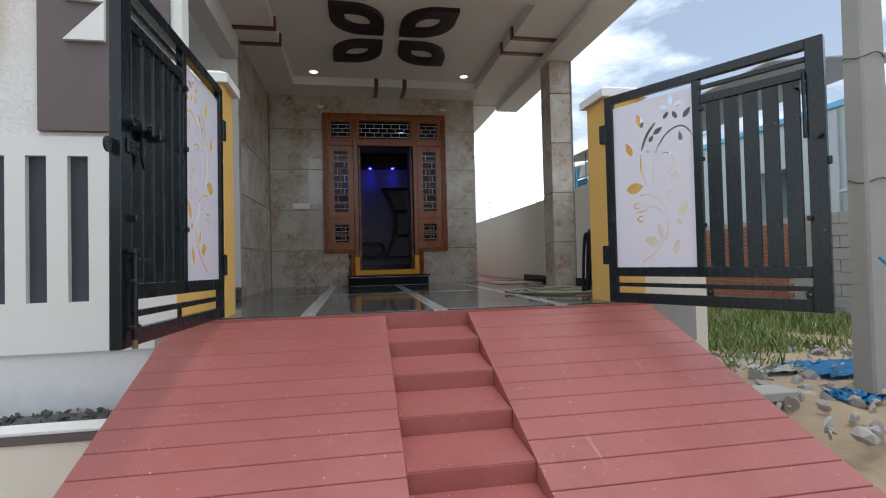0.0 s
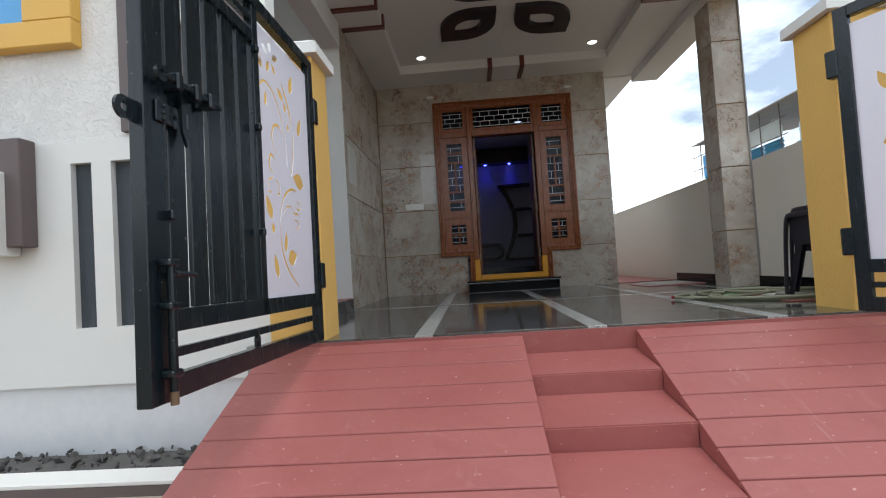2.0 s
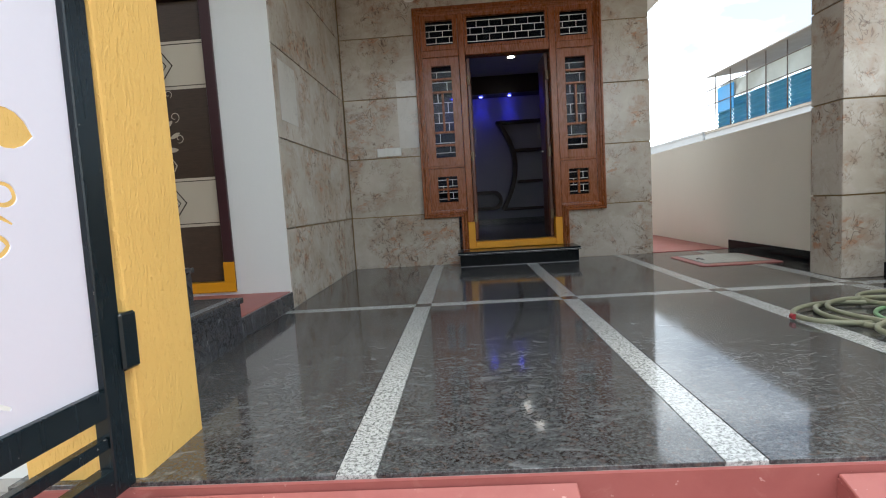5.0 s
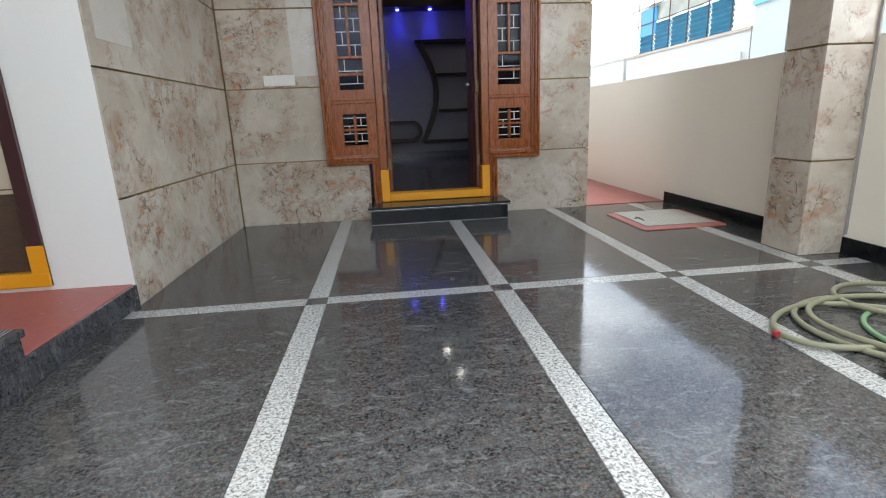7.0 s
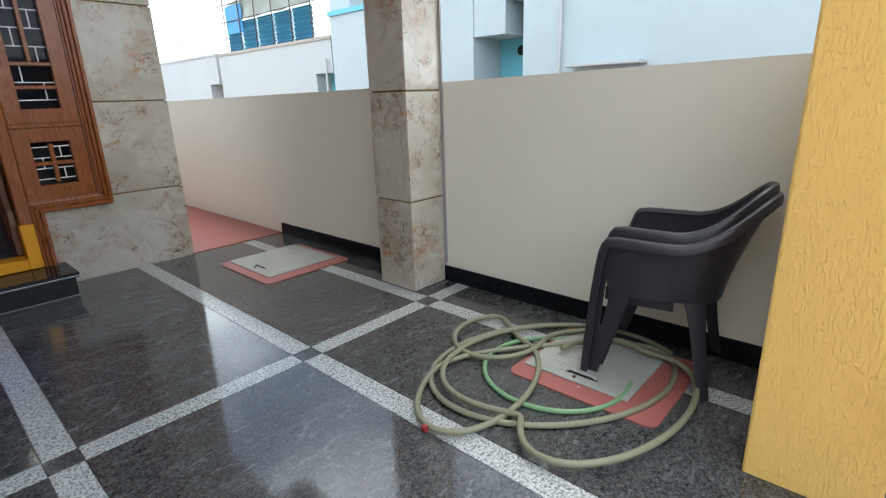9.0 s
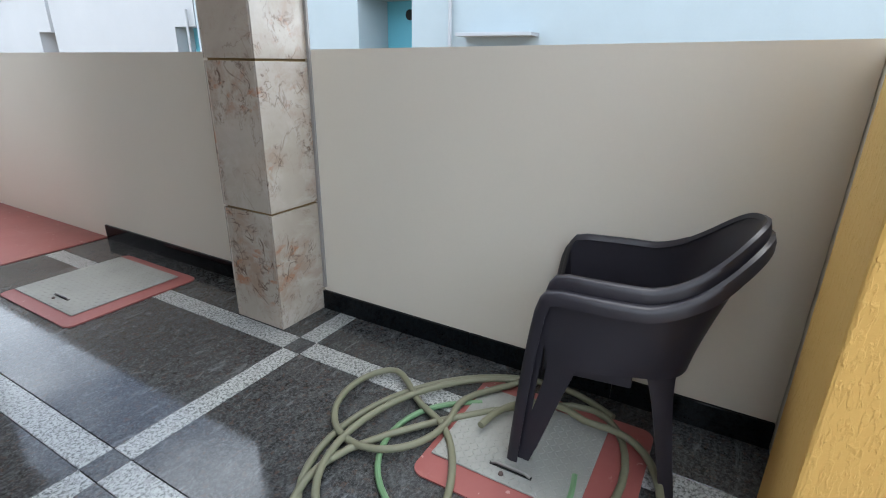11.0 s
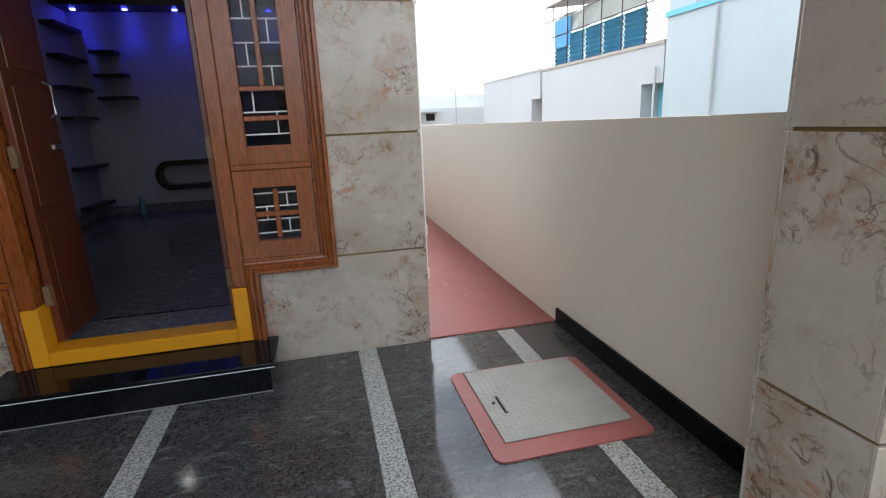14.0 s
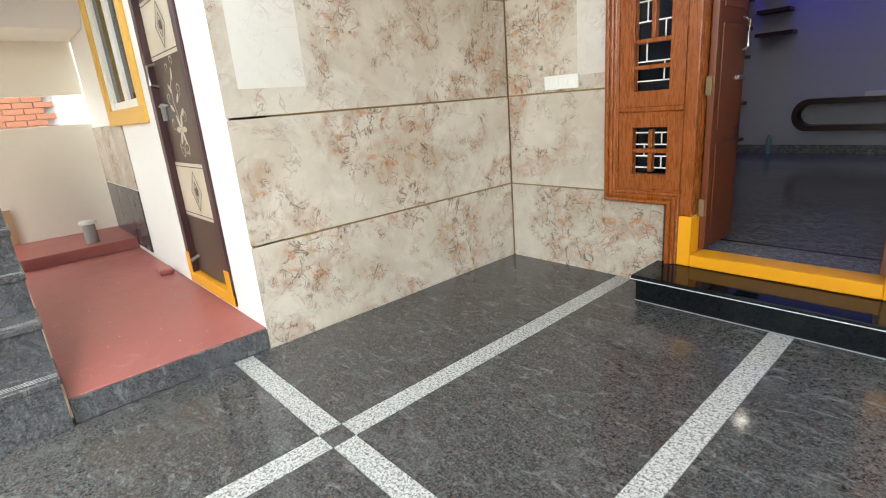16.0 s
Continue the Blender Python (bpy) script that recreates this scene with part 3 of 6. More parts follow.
# ceiling: border, raised tray, outer beam
TX0, TX1, TY0, TY1 = -0.72, 2.06, 4.95, 7.62
CZ, TZ = 3.04, 3.16
FRONT = 4.50
ceiling = solid("ceiling", boxes((LX - 0.2, TX0, FRONT, 8.36, CZ, 3.35), (TX1, 2.60, FRONT, 8.36, CZ, 3.35), (TX0, TX1, TY1, 8.36, CZ, 3.35), (TX0, TX1, FRONT, TY0, CZ, 3.35), (TX0, TX1, TY0, TY1, TZ, 3.35)), CEILING_WHITE, "white plaster porch ceiling with a raised tray", "ceiling", kind="structure")
beam = solid("roof_beam", boxes((2.602, 2.97, FRONT, 8.36, 2.932, 3.36), (LX - 0.2, LX - 0.002, FRONT, SY, 2.78, 3.039)), CEILING_WHITE, "white roof edge beam", "beam", kind="structure")
eave = solid("eave", prism([(2.13, 3.02), (2.65, 3.02), (2.65, 3.12), (2.13, 3.35)], 8.362, 20.0), CEILING_WHITE, "white roof eave along the house side", "eave", kind="structure")
roof = solid("roof", boxes((-4.9, 2.95, FRONT - 0.02, 20.0, 3.62, 3.8)), WHITE, "flat white roof slab", "roof", kind="structure")

# front: boundary wall with slits, facade, plinth, kerb
WY = 3.845
SLITS = [(-2.363, -2.229), (-2.103, -1.972), (-1.840, -1.709)]
SZ0, SZ1 = 0.147, 1.172
cuts = [-3.9] + [e for s in SLITS for e in s] + [-1.13]
specs = [(cuts[i], cuts[i + 1], WY, WY + 0.12, SZ0, SZ1) for i in range(0, len(cuts), 2)]
specs += [(-3.9, -1.13, WY, WY + 0.12, SZ1, 1.306), (-3.9, -1.13, WY, WY + 0.12, -0.202, SZ0)]
wall_front = solid("wall_front", boxes(*specs), WHITE, "white front boundary wall with three dark slits", "wall", kind="structure")
for a, b in SLITS:
    part("slit_panel", boxes((a - 0.001, b + 0.001, WY + 0.045, WY + 0.1, SZ0, SZ1)), SLATE, wall_front, "dark textured slate slit panel")
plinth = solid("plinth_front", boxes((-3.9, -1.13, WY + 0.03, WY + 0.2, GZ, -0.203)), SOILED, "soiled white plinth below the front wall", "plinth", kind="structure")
facade = solid("facade", boxes((-3.9, -1.085, WY + 0.02, WY + 0.16, 1.307, 3.62)), ROUGHCAST, "white roughcast house facade", "facade", kind="structure")
part("corner_band", boxes((-1.157, -1.082, WY + 0.012, WY + 0.161, 1.307, 3.61)), WHITE, facade)
panel = part("brown_panel", boxes((-2.015, -1.162, WY - 0.02, WY + 0.021, 1.342, 3.5), bevel=0.004), MAUVE, facade, "mauve brown raised panel")
part("white_shape", prism([(-1.836, 1.976), (-1.575, 1.976), (-1.572, 2.25)], WY - 0.055, WY - 0.021), WHITE, facade, "white slanting relief")
part("white_shape", prism([(-1.836, 2.262), (-1.572, 2.252), (-1.572, 2.31), (-1.836, 2.31)], WY - 0.055, WY - 0.021), WHITE, facade, "white slanting relief")
frame_y = boxes((-3.6, -2.272, WY - 0.07, WY + 0.021, 1.90, 2.06), (-2.59, -2.272, WY - 0.07, WY + 0.021, 2.061, 3.3), bevel=0.006)
part("window_surround", frame_y, YELLOW_SMOOTH, facade, "yellow raised window surround")
part("blue_field", boxes((-3.6, -2.591, WY - 0.02, WY + 0.021, 2.061, 3.3)), BLUE_SMOOTH, facade, "sky blue painted field")
part("brown_block", boxes((-3.9, -2.585, WY - 0.12, WY - 0.001, 0.664, 1.325), bevel=0.006), MAUVE, wall_front, "mauve brown raised block")
part("white_block", boxes((-2.845, -2.682, WY - 0.2, WY - 0.02, 0.615, 1.12), bevel=0.005), WHITE, wall_front, "white raised block")
kerb = thing("kerb", (-2.5, 3.38, GZ), "concrete kerb with white top and brown band", "kerb", kind="structure")
part("base", boxes((-3.9, -1.17, 3.31, 3.45, GZ - 0.1, -0.651)), CREAM, kerb)
part("band", boxes((-3.9, -1.168, 3.297, 3.46, -0.65, -0.596), bevel=0.003), MAUVE, kerb, "mauve brown painted band")
part("coping", boxes((-3.9, -1.168, 3.295, 3.47, -0.595, -0.572), bevel=0.004), WHITE, kerb, "white painted coping")
bed = solid("planting_bed", boxes((-3.9, -1.17, 3.461, WY + 0.019, GZ, -0.625)), CLOD, "strip of bare earth behind the kerb", "soil", kind="structure")
wall_front_right = solid("wall_front_right", boxes((2.52, 3.2, 3.95, 4.088, GZ, 1.268), bevel=0.006), CREAM, "cream boundary wall beside the gate pillar", "wall", kind="structure")
stub = solid("plinth_ledge", boxes((2.56, 3.3, 3.46, 3.62, GZ, -0.80), (2.55, 3.56, 3.40, 3.64, -0.799, -0.725), bevel=0.008), CONCRETE, "broken concrete ledge beside the ramp", "ledge", kind="structure")

# ramp with cut steps
RY, RZ, SLOPE = 3.762, -0.028, 0.39
RX0, RX1, QX0, QX1 = -1.148, 2.525, 0.346, 0.979
RUN = (RZ - GZ) / SLOPE


def ramp_z(y):
    return RZ - SLOPE * (RY - y)


ramp = thing("ramp", (0.7, 2.3, GZ), "red oxide painted concrete ramp scored in bands, with steps cut in the middle", "ramp", kind="structure")
for a, b in ((RX0, QX0), (QX1, RX1)):
    part("ramp_side", prism([(RY, RZ - 0.016), (RY, GZ - 0.05), (RY - RUN, GZ - 0.05), (RY - RUN, GZ - 0.016)], a, b, "x"), RED, ramp)
STEP = 0.367
FALL = 0.043                    # each tread falls towards its nosing
for k in range(1, 8):
    yk = RY - STEP * k
    back, zk = (RY if k == 1 else yk + STEP + 0.001), max(GZ + 0.002, ramp_z(yk) - 0.004)
    bm = prism([(yk, GZ - 0.05), (back, GZ - 0.05), (back, zk + FALL), (yk, zk)], QX0 - 0.002, QX1 + 0.002, "x")
    bmesh.ops.bevel(bm, geom=list(bm.edges), offset=0.006, segments=2, affect="EDGES")
    part("step", bm, RED, ramp)
part("top_edge", boxes((RX0, RX1, RY, 3.80, -0.30, -0.0125)), RED, ramp)
BANDS = [3.666, 3.522] + [3.350 - 0.1545 * i for i in range(24)]
edges_y = [RY] + [y for y in BANDS if y > RY - RUN + 0.05] + [RY - RUN]
for a, b in ((RX0, QX0), (QX1, RX1)):
    cache_bands = {}
    for y1, y0 in zip(edges_y, edges_y[1:]):
        y1, y0 = y1 - 0.004, y0 + 0.004
        key = round(y1 - y0, 4)
        if key not in cache_bands:
            d, h = y1 - y0, (y1 - y0) * SLOPE
            bmq = prism([(0, 0), (0, -0.018), (-d, -0.018 - h), (-d, -h)], 0, b - a, "x")
            bmesh.ops.bevel(bmq, geom=[e for e in bmq.edges], offset=0.003, segments=1, affect="EDGES")
            cache_bands[key] = finish("ramp_band", bmq, RED)
        ob = new("ramp_band", cache_bands[key])
        ob.parent = ramp
        ob.location = Vector((a, y1, ramp_z(y1))) - HOME["ramp"]

# gate pillars
def pillar(x0, x1, y0, y1, label):
    root = thing("gate_pillar", ((x0 + x1) / 2, (y0 + y1) / 2, -0.03), label, "gate pillar", "gate pillars", "structure")
    bm = bmesh.new()
    box(bm, x0, x1, y0, y1, -0.12, 1.70, 0.008, 2)
    part("shaft", bm, YELLOW_STUCCO, root)
    cx, cy = (x0 + x1) / 2, (y0 + y1) / 2
    cap = boxes((x0 - 0.045, x1 + 0.045, y0 - 0.045, y1 + 0.045, 1.701, 1.765))
    hw, hd = (x1 - x0) / 2 + 0.045, (y1 - y0) / 2 + 0.045
    lo = [cap.verts.new((cx + sx * hw, cy + sy * hd, 1.7655)) for sx, sy in ((-1, -1), (1, -1), (1, 1), (-1, 1))]
    hi = [cap.verts.new((cx + sx * hw * 0.72, cy + sy * hd * 0.72, 1.80)) for sx, sy in ((-1, -1), (1, -1), (1, 1), (-1, 1))]
    cap.faces.new(hi)
    for i in range(4):
        cap.faces.new((lo[i], lo[(i + 1) % 4], hi[(i + 1) % 4], hi[i]))
    part("cap", cap, WHITE, root, "white painted pillar cap")
    return root


pillar(-1.128, -0.795, 3.80, 4.10, "yellow stucco gate pillar with white cap")
pillar(2.21, 2.53, 3.82, 4.155, "yellow stucco gate pillar with white cap beside a chair")

# dark room behind the front door
IZ = 0.17
RW, BW = -1.36, 13.32           # side and far wall of the front room
room = solid("wall_room", boxes((RW - 0.12, RW, 8.361, BW + 0.15, 0, 3.3), (1.80, 1.885, 8.361, BW + 0.15, 0, 3.3), (RW, 1.8, BW, BW + 0.15, 0, 3.3), (RW, FX0 - 0.01, 8.361, 8.42, 0, 3.3), (FX1 + 0.01, 1.8, 8.361, 8.42, 0, 3.3)), ROOM_PAINT, "pale lavender walls of the unlit front room", "wall", kind="structure")
room_floor = solid("floor_room", boxes((RW, 1.8, 8.362, BW, -0.1, IZ), (FX0 + 0.45, FX1 - 0.45, 8.262, 8.361, 0.0, IZ)), ROOM_GRANITE, "dark granite floor of the front room", "floor", kind="structure")
part("threshold_slab", boxes((FX0 + 0.451, FX1 - 0.451, 8.275, 8.70, IZ, IZ + 0.004)), SKIRT_GREY, room_floor, "grey granite slab inside the door")
part("threshold_line", boxes((FX0 + 0.40, FX1 - 0.40, 8.701, 8.725, IZ, IZ + 0.004)), BLACK_GRANITE, room_floor, "black granite strip")
room_ceiling = solid("ceiling_room", boxes((RW - 0.12, 1.885, 8.362, BW + 0.15, 3.15, 3.3)), CEILING_WHITE, "white ceiling of the front room", "ceiling", kind="structure")
part("skirting_board", boxes((RW, 1.8, BW - 0.016, BW - 0.001, IZ, IZ + 0.11)), SKIRT_GREY, room, "grey stone skirting")
part("skirting_board", boxes((RW + 0.001, RW + 0.016, 8.43, BW - 0.017, IZ, IZ + 0.11)), SKIRT_GREY, room, "grey stone skirting")
# thin grey cable strip where the column meets the boundary wall
part("column_cable", boxes((RX - 0.012, RX - 0.001, 6.07, 6.085, 0.12, 2.98)), STONE, wall_right, "grey cable strip beside the column")


# ---- front door ----
MID = 0.646


def mirrored(specs):
    return specs + [(2 * MID - b, 2 * MID - a, *r) for a, b, *r in specs]


door = thing("door_1", (MID, 8.15, 0.16), "teak stained front door frame with sidelights, both leaves open", "door", kind="structure")
OUT = 8.083
# one mitred, stepped moulding round the whole frame
profile = [(0.0, 8.24), (0.0, OUT + 0.006), (0.005, OUT), (0.019, OUT), (0.025, OUT + 0.006), (0.027, OUT + 0.015), (0.031, OUT + 0.015), (0.034, OUT + 0.008), (0.043, OUT + 0.007),
           (0.050, OUT + 0.011), (0.053, OUT + 0.020), (0.057, OUT + 0.020), (0.060, OUT + 0.016), (0.068, OUT + 0.018), (0.074, OUT + 0.027), (0.082, OUT + 0.028), (0.082, 8.24)]
bm = bmesh.new()
prev = None
for px, pz, dx, dz in ((0.06, PZ0, 1, 0), (0.06, FZ0, 1, 1), (FX0, FZ0, 1, 1), (FX0, FZ1, 1, -1), (FX1, FZ1, -1, -1), (FX1, FZ0, -1, 1), (2 * MID - 0.06, FZ0, -1, 1), (2 * MID - 0.06, PZ0, -1, 0)):
    row_ = [bm.verts.new((px + dx * d, y, pz + dz * d)) for d, y in profile]
    if prev:
        for k in range(len(row_) - 1):
            bm.faces.new((prev[k], prev[k + 1], row_[k + 1], row_[k]))
    prev = row_
bmesh.ops.recalc_face_normals(bm, faces=bm.faces)
part("frame_moulding", bm, WOOD, door)
for s in mirrored([(0.129, 0.200, OUT + 0.022, 8.26, PZ0 + 0.30, FZ1 - 0.083)]):
    part("jamb", boxes(s, bevel=0.006), WOOD, door)
for s in mirrored([(0.131, 0.206, OUT + 0.018, 8.262, PZ0, PZ0 + 0.2995)]):
    part("painted_jamb_foot", boxes(s, bevel=0.004), YELLOW_GLOSS, door, "turmeric yellow painted jamb foot")
part("threshold", boxes((0.2065, 2 * MID - 0.2065, OUT + 0.016, 8.255, PZ0, PZ0 + 0.075), bevel=0.006), YELLOW_GLOSS, door, "turmeric yellow painted threshold")
TRZ = 2.245
for s in mirrored([(FX0 + 0.083, 0.128, OUT + 0.024, 8.25, TRZ, TRZ + 0.075)]) + [(0.2005, 2 * MID - 0.2005, OUT + 0.02, 8.25, TRZ, TRZ + 0.085)]:
    part("transom_bar", boxes(s, bevel=0.006), WOOD, door)


def light(x0, x1, z0, z1, stile, bars_z, vert, rows, name="shutter"):
    """A glazed wooden light: frame, glazing bars, pane, white lines in a brick pattern on the glass."""
    ya, yb = OUT + 0.03, 8.19
    root = part(name, boxes((x0, x0 + stile, ya, yb, z0, z1), (x1 - stile, x1, ya, yb, z0, z1), (x0 + stile, x1 - stile, ya, yb, z0, z0 + stile), (x0 + stile, x1 - stile, ya, yb, z1 - stile, z1), bevel=0.001), WOOD, door)
    a, b, c, d = x0 + stile, x1 - stile, z0 + stile, z1 - stile
    h = d - c
    for f in bars_z:
        part("glazing_bar", boxes((a, b, ya + 0.008, yb - 0.02, c + f * h - 0.012, c + f * h + 0.012), bevel=0.003), WOOD, root)
    for f0, f1 in vert:
        part("glazing_bar", boxes(((a + b) / 2 - 0.012, (a + b) / 2 + 0.012, ya + 0.009, yb - 0.021, c + f0 * h + 0.013, c + f1 * h - 0.013), bevel=0.003), WOOD, root)
    pane = part("pane", boxes((a - 0.004, b + 0.004, 8.165, 8.169, c - 0.004, d + 0.004)), WINDOW_GLASS, root)
    pane.visible_shadow = False
    w = 0.0038
    step = h / rows
    lines = bmesh.new()
    for r in range(rows):
        zz = c + (r + 0.5) * step
        box(lines, a, b, 8.1605, 8.1645, zz - w, zz + w)
        m = max(1, round((b - a) / (2.1 * step)))
        for q in range(m):
            xx = a + (b - a) * (q + (0.25 if r % 2 else 0.75)) / m
            if r < rows - 1:
                box(lines, xx - w, xx + w, 8.1605, 8.1645, zz + w, zz + step - w)
    part("brick_line", lines, WHITE_LINE, root, "white brick-pattern line on glass")


for left in (True, False):
    x0, x1 = FX0 + 0.083, 0.128
    if not left:
        x0, x1 = 2 * MID - x1, 2 * MID - x0
    light(x0 + 0.002, x1 - 0.002, 1.092, TRZ - 0.004, 0.088, (0.135, 0.28, 0.72, 0.86), ((0.28, 0.72),), 9)
    part("sidelight_rail", boxes((x0, x1, OUT + 0.026, 8.24, 1.062, 1.0915), bevel=0.004), WOOD, door)
    light(x0 + 0.002, x1 - 0.002, FZ0 + 0.084, 1.060, 0.088, (0.5,), ((0.0, 0.5), (0.5, 1.0)), 4)
    light(x0 + 0.002, x1 - 0.002, TRZ + 0.077, FZ1 - 0.084, 0.05, (), (), 4, "fanlight")
light(0.202, 2 * MID - 0.202, TRZ + 0.087, FZ1 - 0.084, 0.03, (), (), 4, "fanlight")


def leaf_door(side):
    s = 1 if side == "left" else -1
    hx = 0.207 if s > 0 else 2 * MID - 0.207
    x0, x1 = sorted((hx, hx + s * 0.036))
    leaf = part("door_leaf", boxes((x0, x1, 8.21, 8.64, PZ0 + 0.085, TRZ - 0.01), bevel=0.004), WOOD_LEAF, door, "teak door leaf standing open, darkened for the dim room")
    for za, zb in ((0.36, 0.86), (0.94, 1.5), (1.58, 2.1)):
        f0, f1 = sorted((hx + s * 0.0365, hx + s * 0.044))
        part("raised_panel", boxes((f0, f1, 8.27, 8.58, za, zb), bevel=0.003), WOOD_LEAF, leaf)
    for z in (0.50, 1.18, 2.0):
        h0, h1 = sorted((hx - s * 0.0, hx + s * 0.03))
        part("hinge", boxes((h0, h1, 8.185, 8.209, z - 0.05, z + 0.05)), BRASS, leaf, "dull brass butt hinge")
    hxi = hx + s * 0.07
    part("pull_handle", tube([(hx + s * 0.036, 8.57, 1.36), (hxi, 8.57, 1.38), (hxi, 8.57, 1.52), (hx + s * 0.036, 8.57, 1.54)], 0.008), STEEL, leaf, "chrome pull handle")
    part("latch", boxes(*[tuple([*sorted((hx + s * 0.0365, hx + s * 0.06)), 8.50, 8.60, 1.20, 1.225])], bevel=0.003), STEEL, leaf, "chrome latch")


leaf_door("left")
leaf_door("right")

step_ = thing("door_step", (0.63, 7.98, 0.0), "black polished granite step with white edge lines before the door", "step", kind="structure")
part("riser", boxes((0.026, 1.262, 7.815, 8.134, 0.0, 0.125)), BLACK_GRANITE, step_)
part("tread", boxes((0.002, 1.286, 7.795, 8.134, 0.1255, 0.158), bevel=0.006, seg=2), BLACK_GRANITE, step_)
part("edge_line", boxes((0.002, 1.286, 7.7935, 7.796, 0.134, 0.138)), WHITE_LINE, step_)
part("edge_line", boxes((0.026, 1.262, 7.811, 7.8145, 0.1215, 0.1252)), GREY_LINE, step_)
part("edge_line", boxes((0.024, 1.264, 7.8105, 7.8145, 0.0005, 0.0045)), GREY_LINE, step_)

# switch plate and wall marks
plate = thing("switch_plate", (-0.64, 8.13, 1.22), "white plastic switch plate on the tiled wall", "switch")
part("plate", boxes((-0.825, -0.558, 8.122, 8.134, 1.232, 1.322), bevel=0.004), PLASTIC_WHITE, plate)
for i in range(5):
    part("rocker", boxes((-0.812 + 0.037 * i, -0.780 + 0.037 * i, 8.118, 8.1225, 1.249, 1.305), bevel=0.002), PLASTIC_WHITE, plate)
part("socket_face", boxes((-0.622, -0.572, 8.119, 8.1225, 1.247, 1.307), bevel=0.002), PLASTIC_WHITE, plate)
FILM = marble("paler_marble_tile", 0.5)
for spec in ((-0.57, FX0 - 0.012, 8.1325, 8.1345, 1.31, 1.852), (-0.57, FX0 - 0.012, 8.1325, 8.1345, 1.866, 2.03)):
    solid("tile_patch", boxes(spec), FILM, "paler polished tile patch on the wall", "tile", "tile patches")
solid("tile_patch", boxes((LX + 0.0005, LX + 0.0025, 6.16, 6.52, 1.35, 1.78)), FILM, "paler polished tile patch on the wall", "tile", "tile patches")
sock = thing("wall_outlet", (0.66, 8.13, 2.92), "small round white outlet with dark centre above the door", "outlet")
part("rim", rod(bmesh.new(), (0.66, 8.1335, 2.92), (0.66, 8.124, 2.92), 0.028, 0.026, 20), PLASTIC_WHITE, sock)
part("hole", rod(bmesh.new(), (0.66, 8.124, 2.92), (0.66, 8.1225, 2.92), 0.013), OPENING_SHADE, sock)
# flat white ovals on the tiles by the frame's top corners
for x in (-0.37, 1.62):
    bm = bmesh.new()
    bmesh.ops.create_uvsphere(bm, u_segments=12, v_segments=8, radius=1.0, matrix=Matrix.Translation((x, 8.133, 2.865)) @ Matrix.Diagonal((0.055, 0.006, 0.02, 1)))
    smooth(solid("oval_patch", bm, WHITE, "small white oval on the tiles above the door", "putty", "putty patches"))

# ---- ceiling things ----
def petal(cx, cy, w, d, flip_x, flip_y):
    """A leaf-shaped ceiling moulding with a leaf-shaped opening."""
    def ring(k):
        """A box with two sharp corners and two well rounded ones."""
        hx, hy, r = w * k / 2, d * k / 2, 0.62
        pts = []
        for q in range(13):
            a = math.pi / 2 * q / 12
            pts.append((hx - 2 * hx * r * (1 - math.cos(a)), hy - 2 * hy * r * (1 - math.sin(a))))
        pts = [(hx, -hy)] + pts + [(-hx, hy)]
        pts += [(-x, -y) for x, y in pts[1:-1]]
        return [(cx + flip_x * x, cy + flip_y * y) for x, y in pts]
    pa = ring(1.0)
    pb = ring(0.46)
    bm = bmesh.new()
    cols = [[bm.verts.new((*p, z)) for p in pts] for pts, z in ((pa, TZ), (pa, TZ - 0.05), (pb, TZ - 0.05), (pb, TZ))]
    m = len(pa)
    for A, B in zip(cols, cols[1:]):
        for i in range(m):
            bm.faces.new((A[i], A[(i + 1) % m], B[(i + 1) % m], B[i]))
    bmesh.ops.recalc_face_normals(bm, faces=bm.faces)
    return solid("ceiling_petal", bm, PETAL, "dark brown leaf-shaped moulding on the ceiling", "ceiling moulding", "ceiling petals")


petal(0.21, 5.68, 0.62, 0.68, 1, -1)
petal(1.02, 5.68, 0.62, 0.68, 1, 1)
petal(0.21, 6.56, 0.63, 0.66, 1, 1)
petal(1.06, 6.56, 0.65, 0.68, 1, -1)
for y in (5.80, 6.22):
    solid("ceiling_bar", boxes((LX, TX0 + 0.002, y - 0.035, y + 0.035, CZ - 0.022, CZ - 0.0005), (TX0 + 0.0005, TX0 + 0.025, y - 0.035, y + 0.035, CZ - 0.022, TZ - 0.001), bevel=0.002), MAROON, "maroon L-shaped bar on the ceiling edge", "ceiling bar", "ceiling bars")
for y in (5.72, 6.16):
    solid("ceiling_bar", boxes((TX1 - 0.002, 2.60, y - 0.035, y + 0.035, CZ - 0.022, CZ - 0.0005), (TX1 - 0.025, TX1 - 0.0005, y - 0.035, y + 0.035, CZ - 0.022, TZ - 0.001), bevel=0.002), MAROON, "maroon L-shaped bar on the ceiling edge", "ceiling bar", "ceiling bars")
for x in (0.50, 0.93):
    solid("ceiling_bar", boxes((x - 0.03, x + 0.03, TY1 - 0.002, 8.10, CZ - 0.022, CZ - 0.0005), (x - 0.03, x + 0.03, TY1 - 0.025, TY1 - 0.0005, CZ - 0.022, TZ - 0.001), bevel=0.002), MAROON, "maroon L-shaped bar on the ceiling edge", "ceiling bar", "ceiling bars")
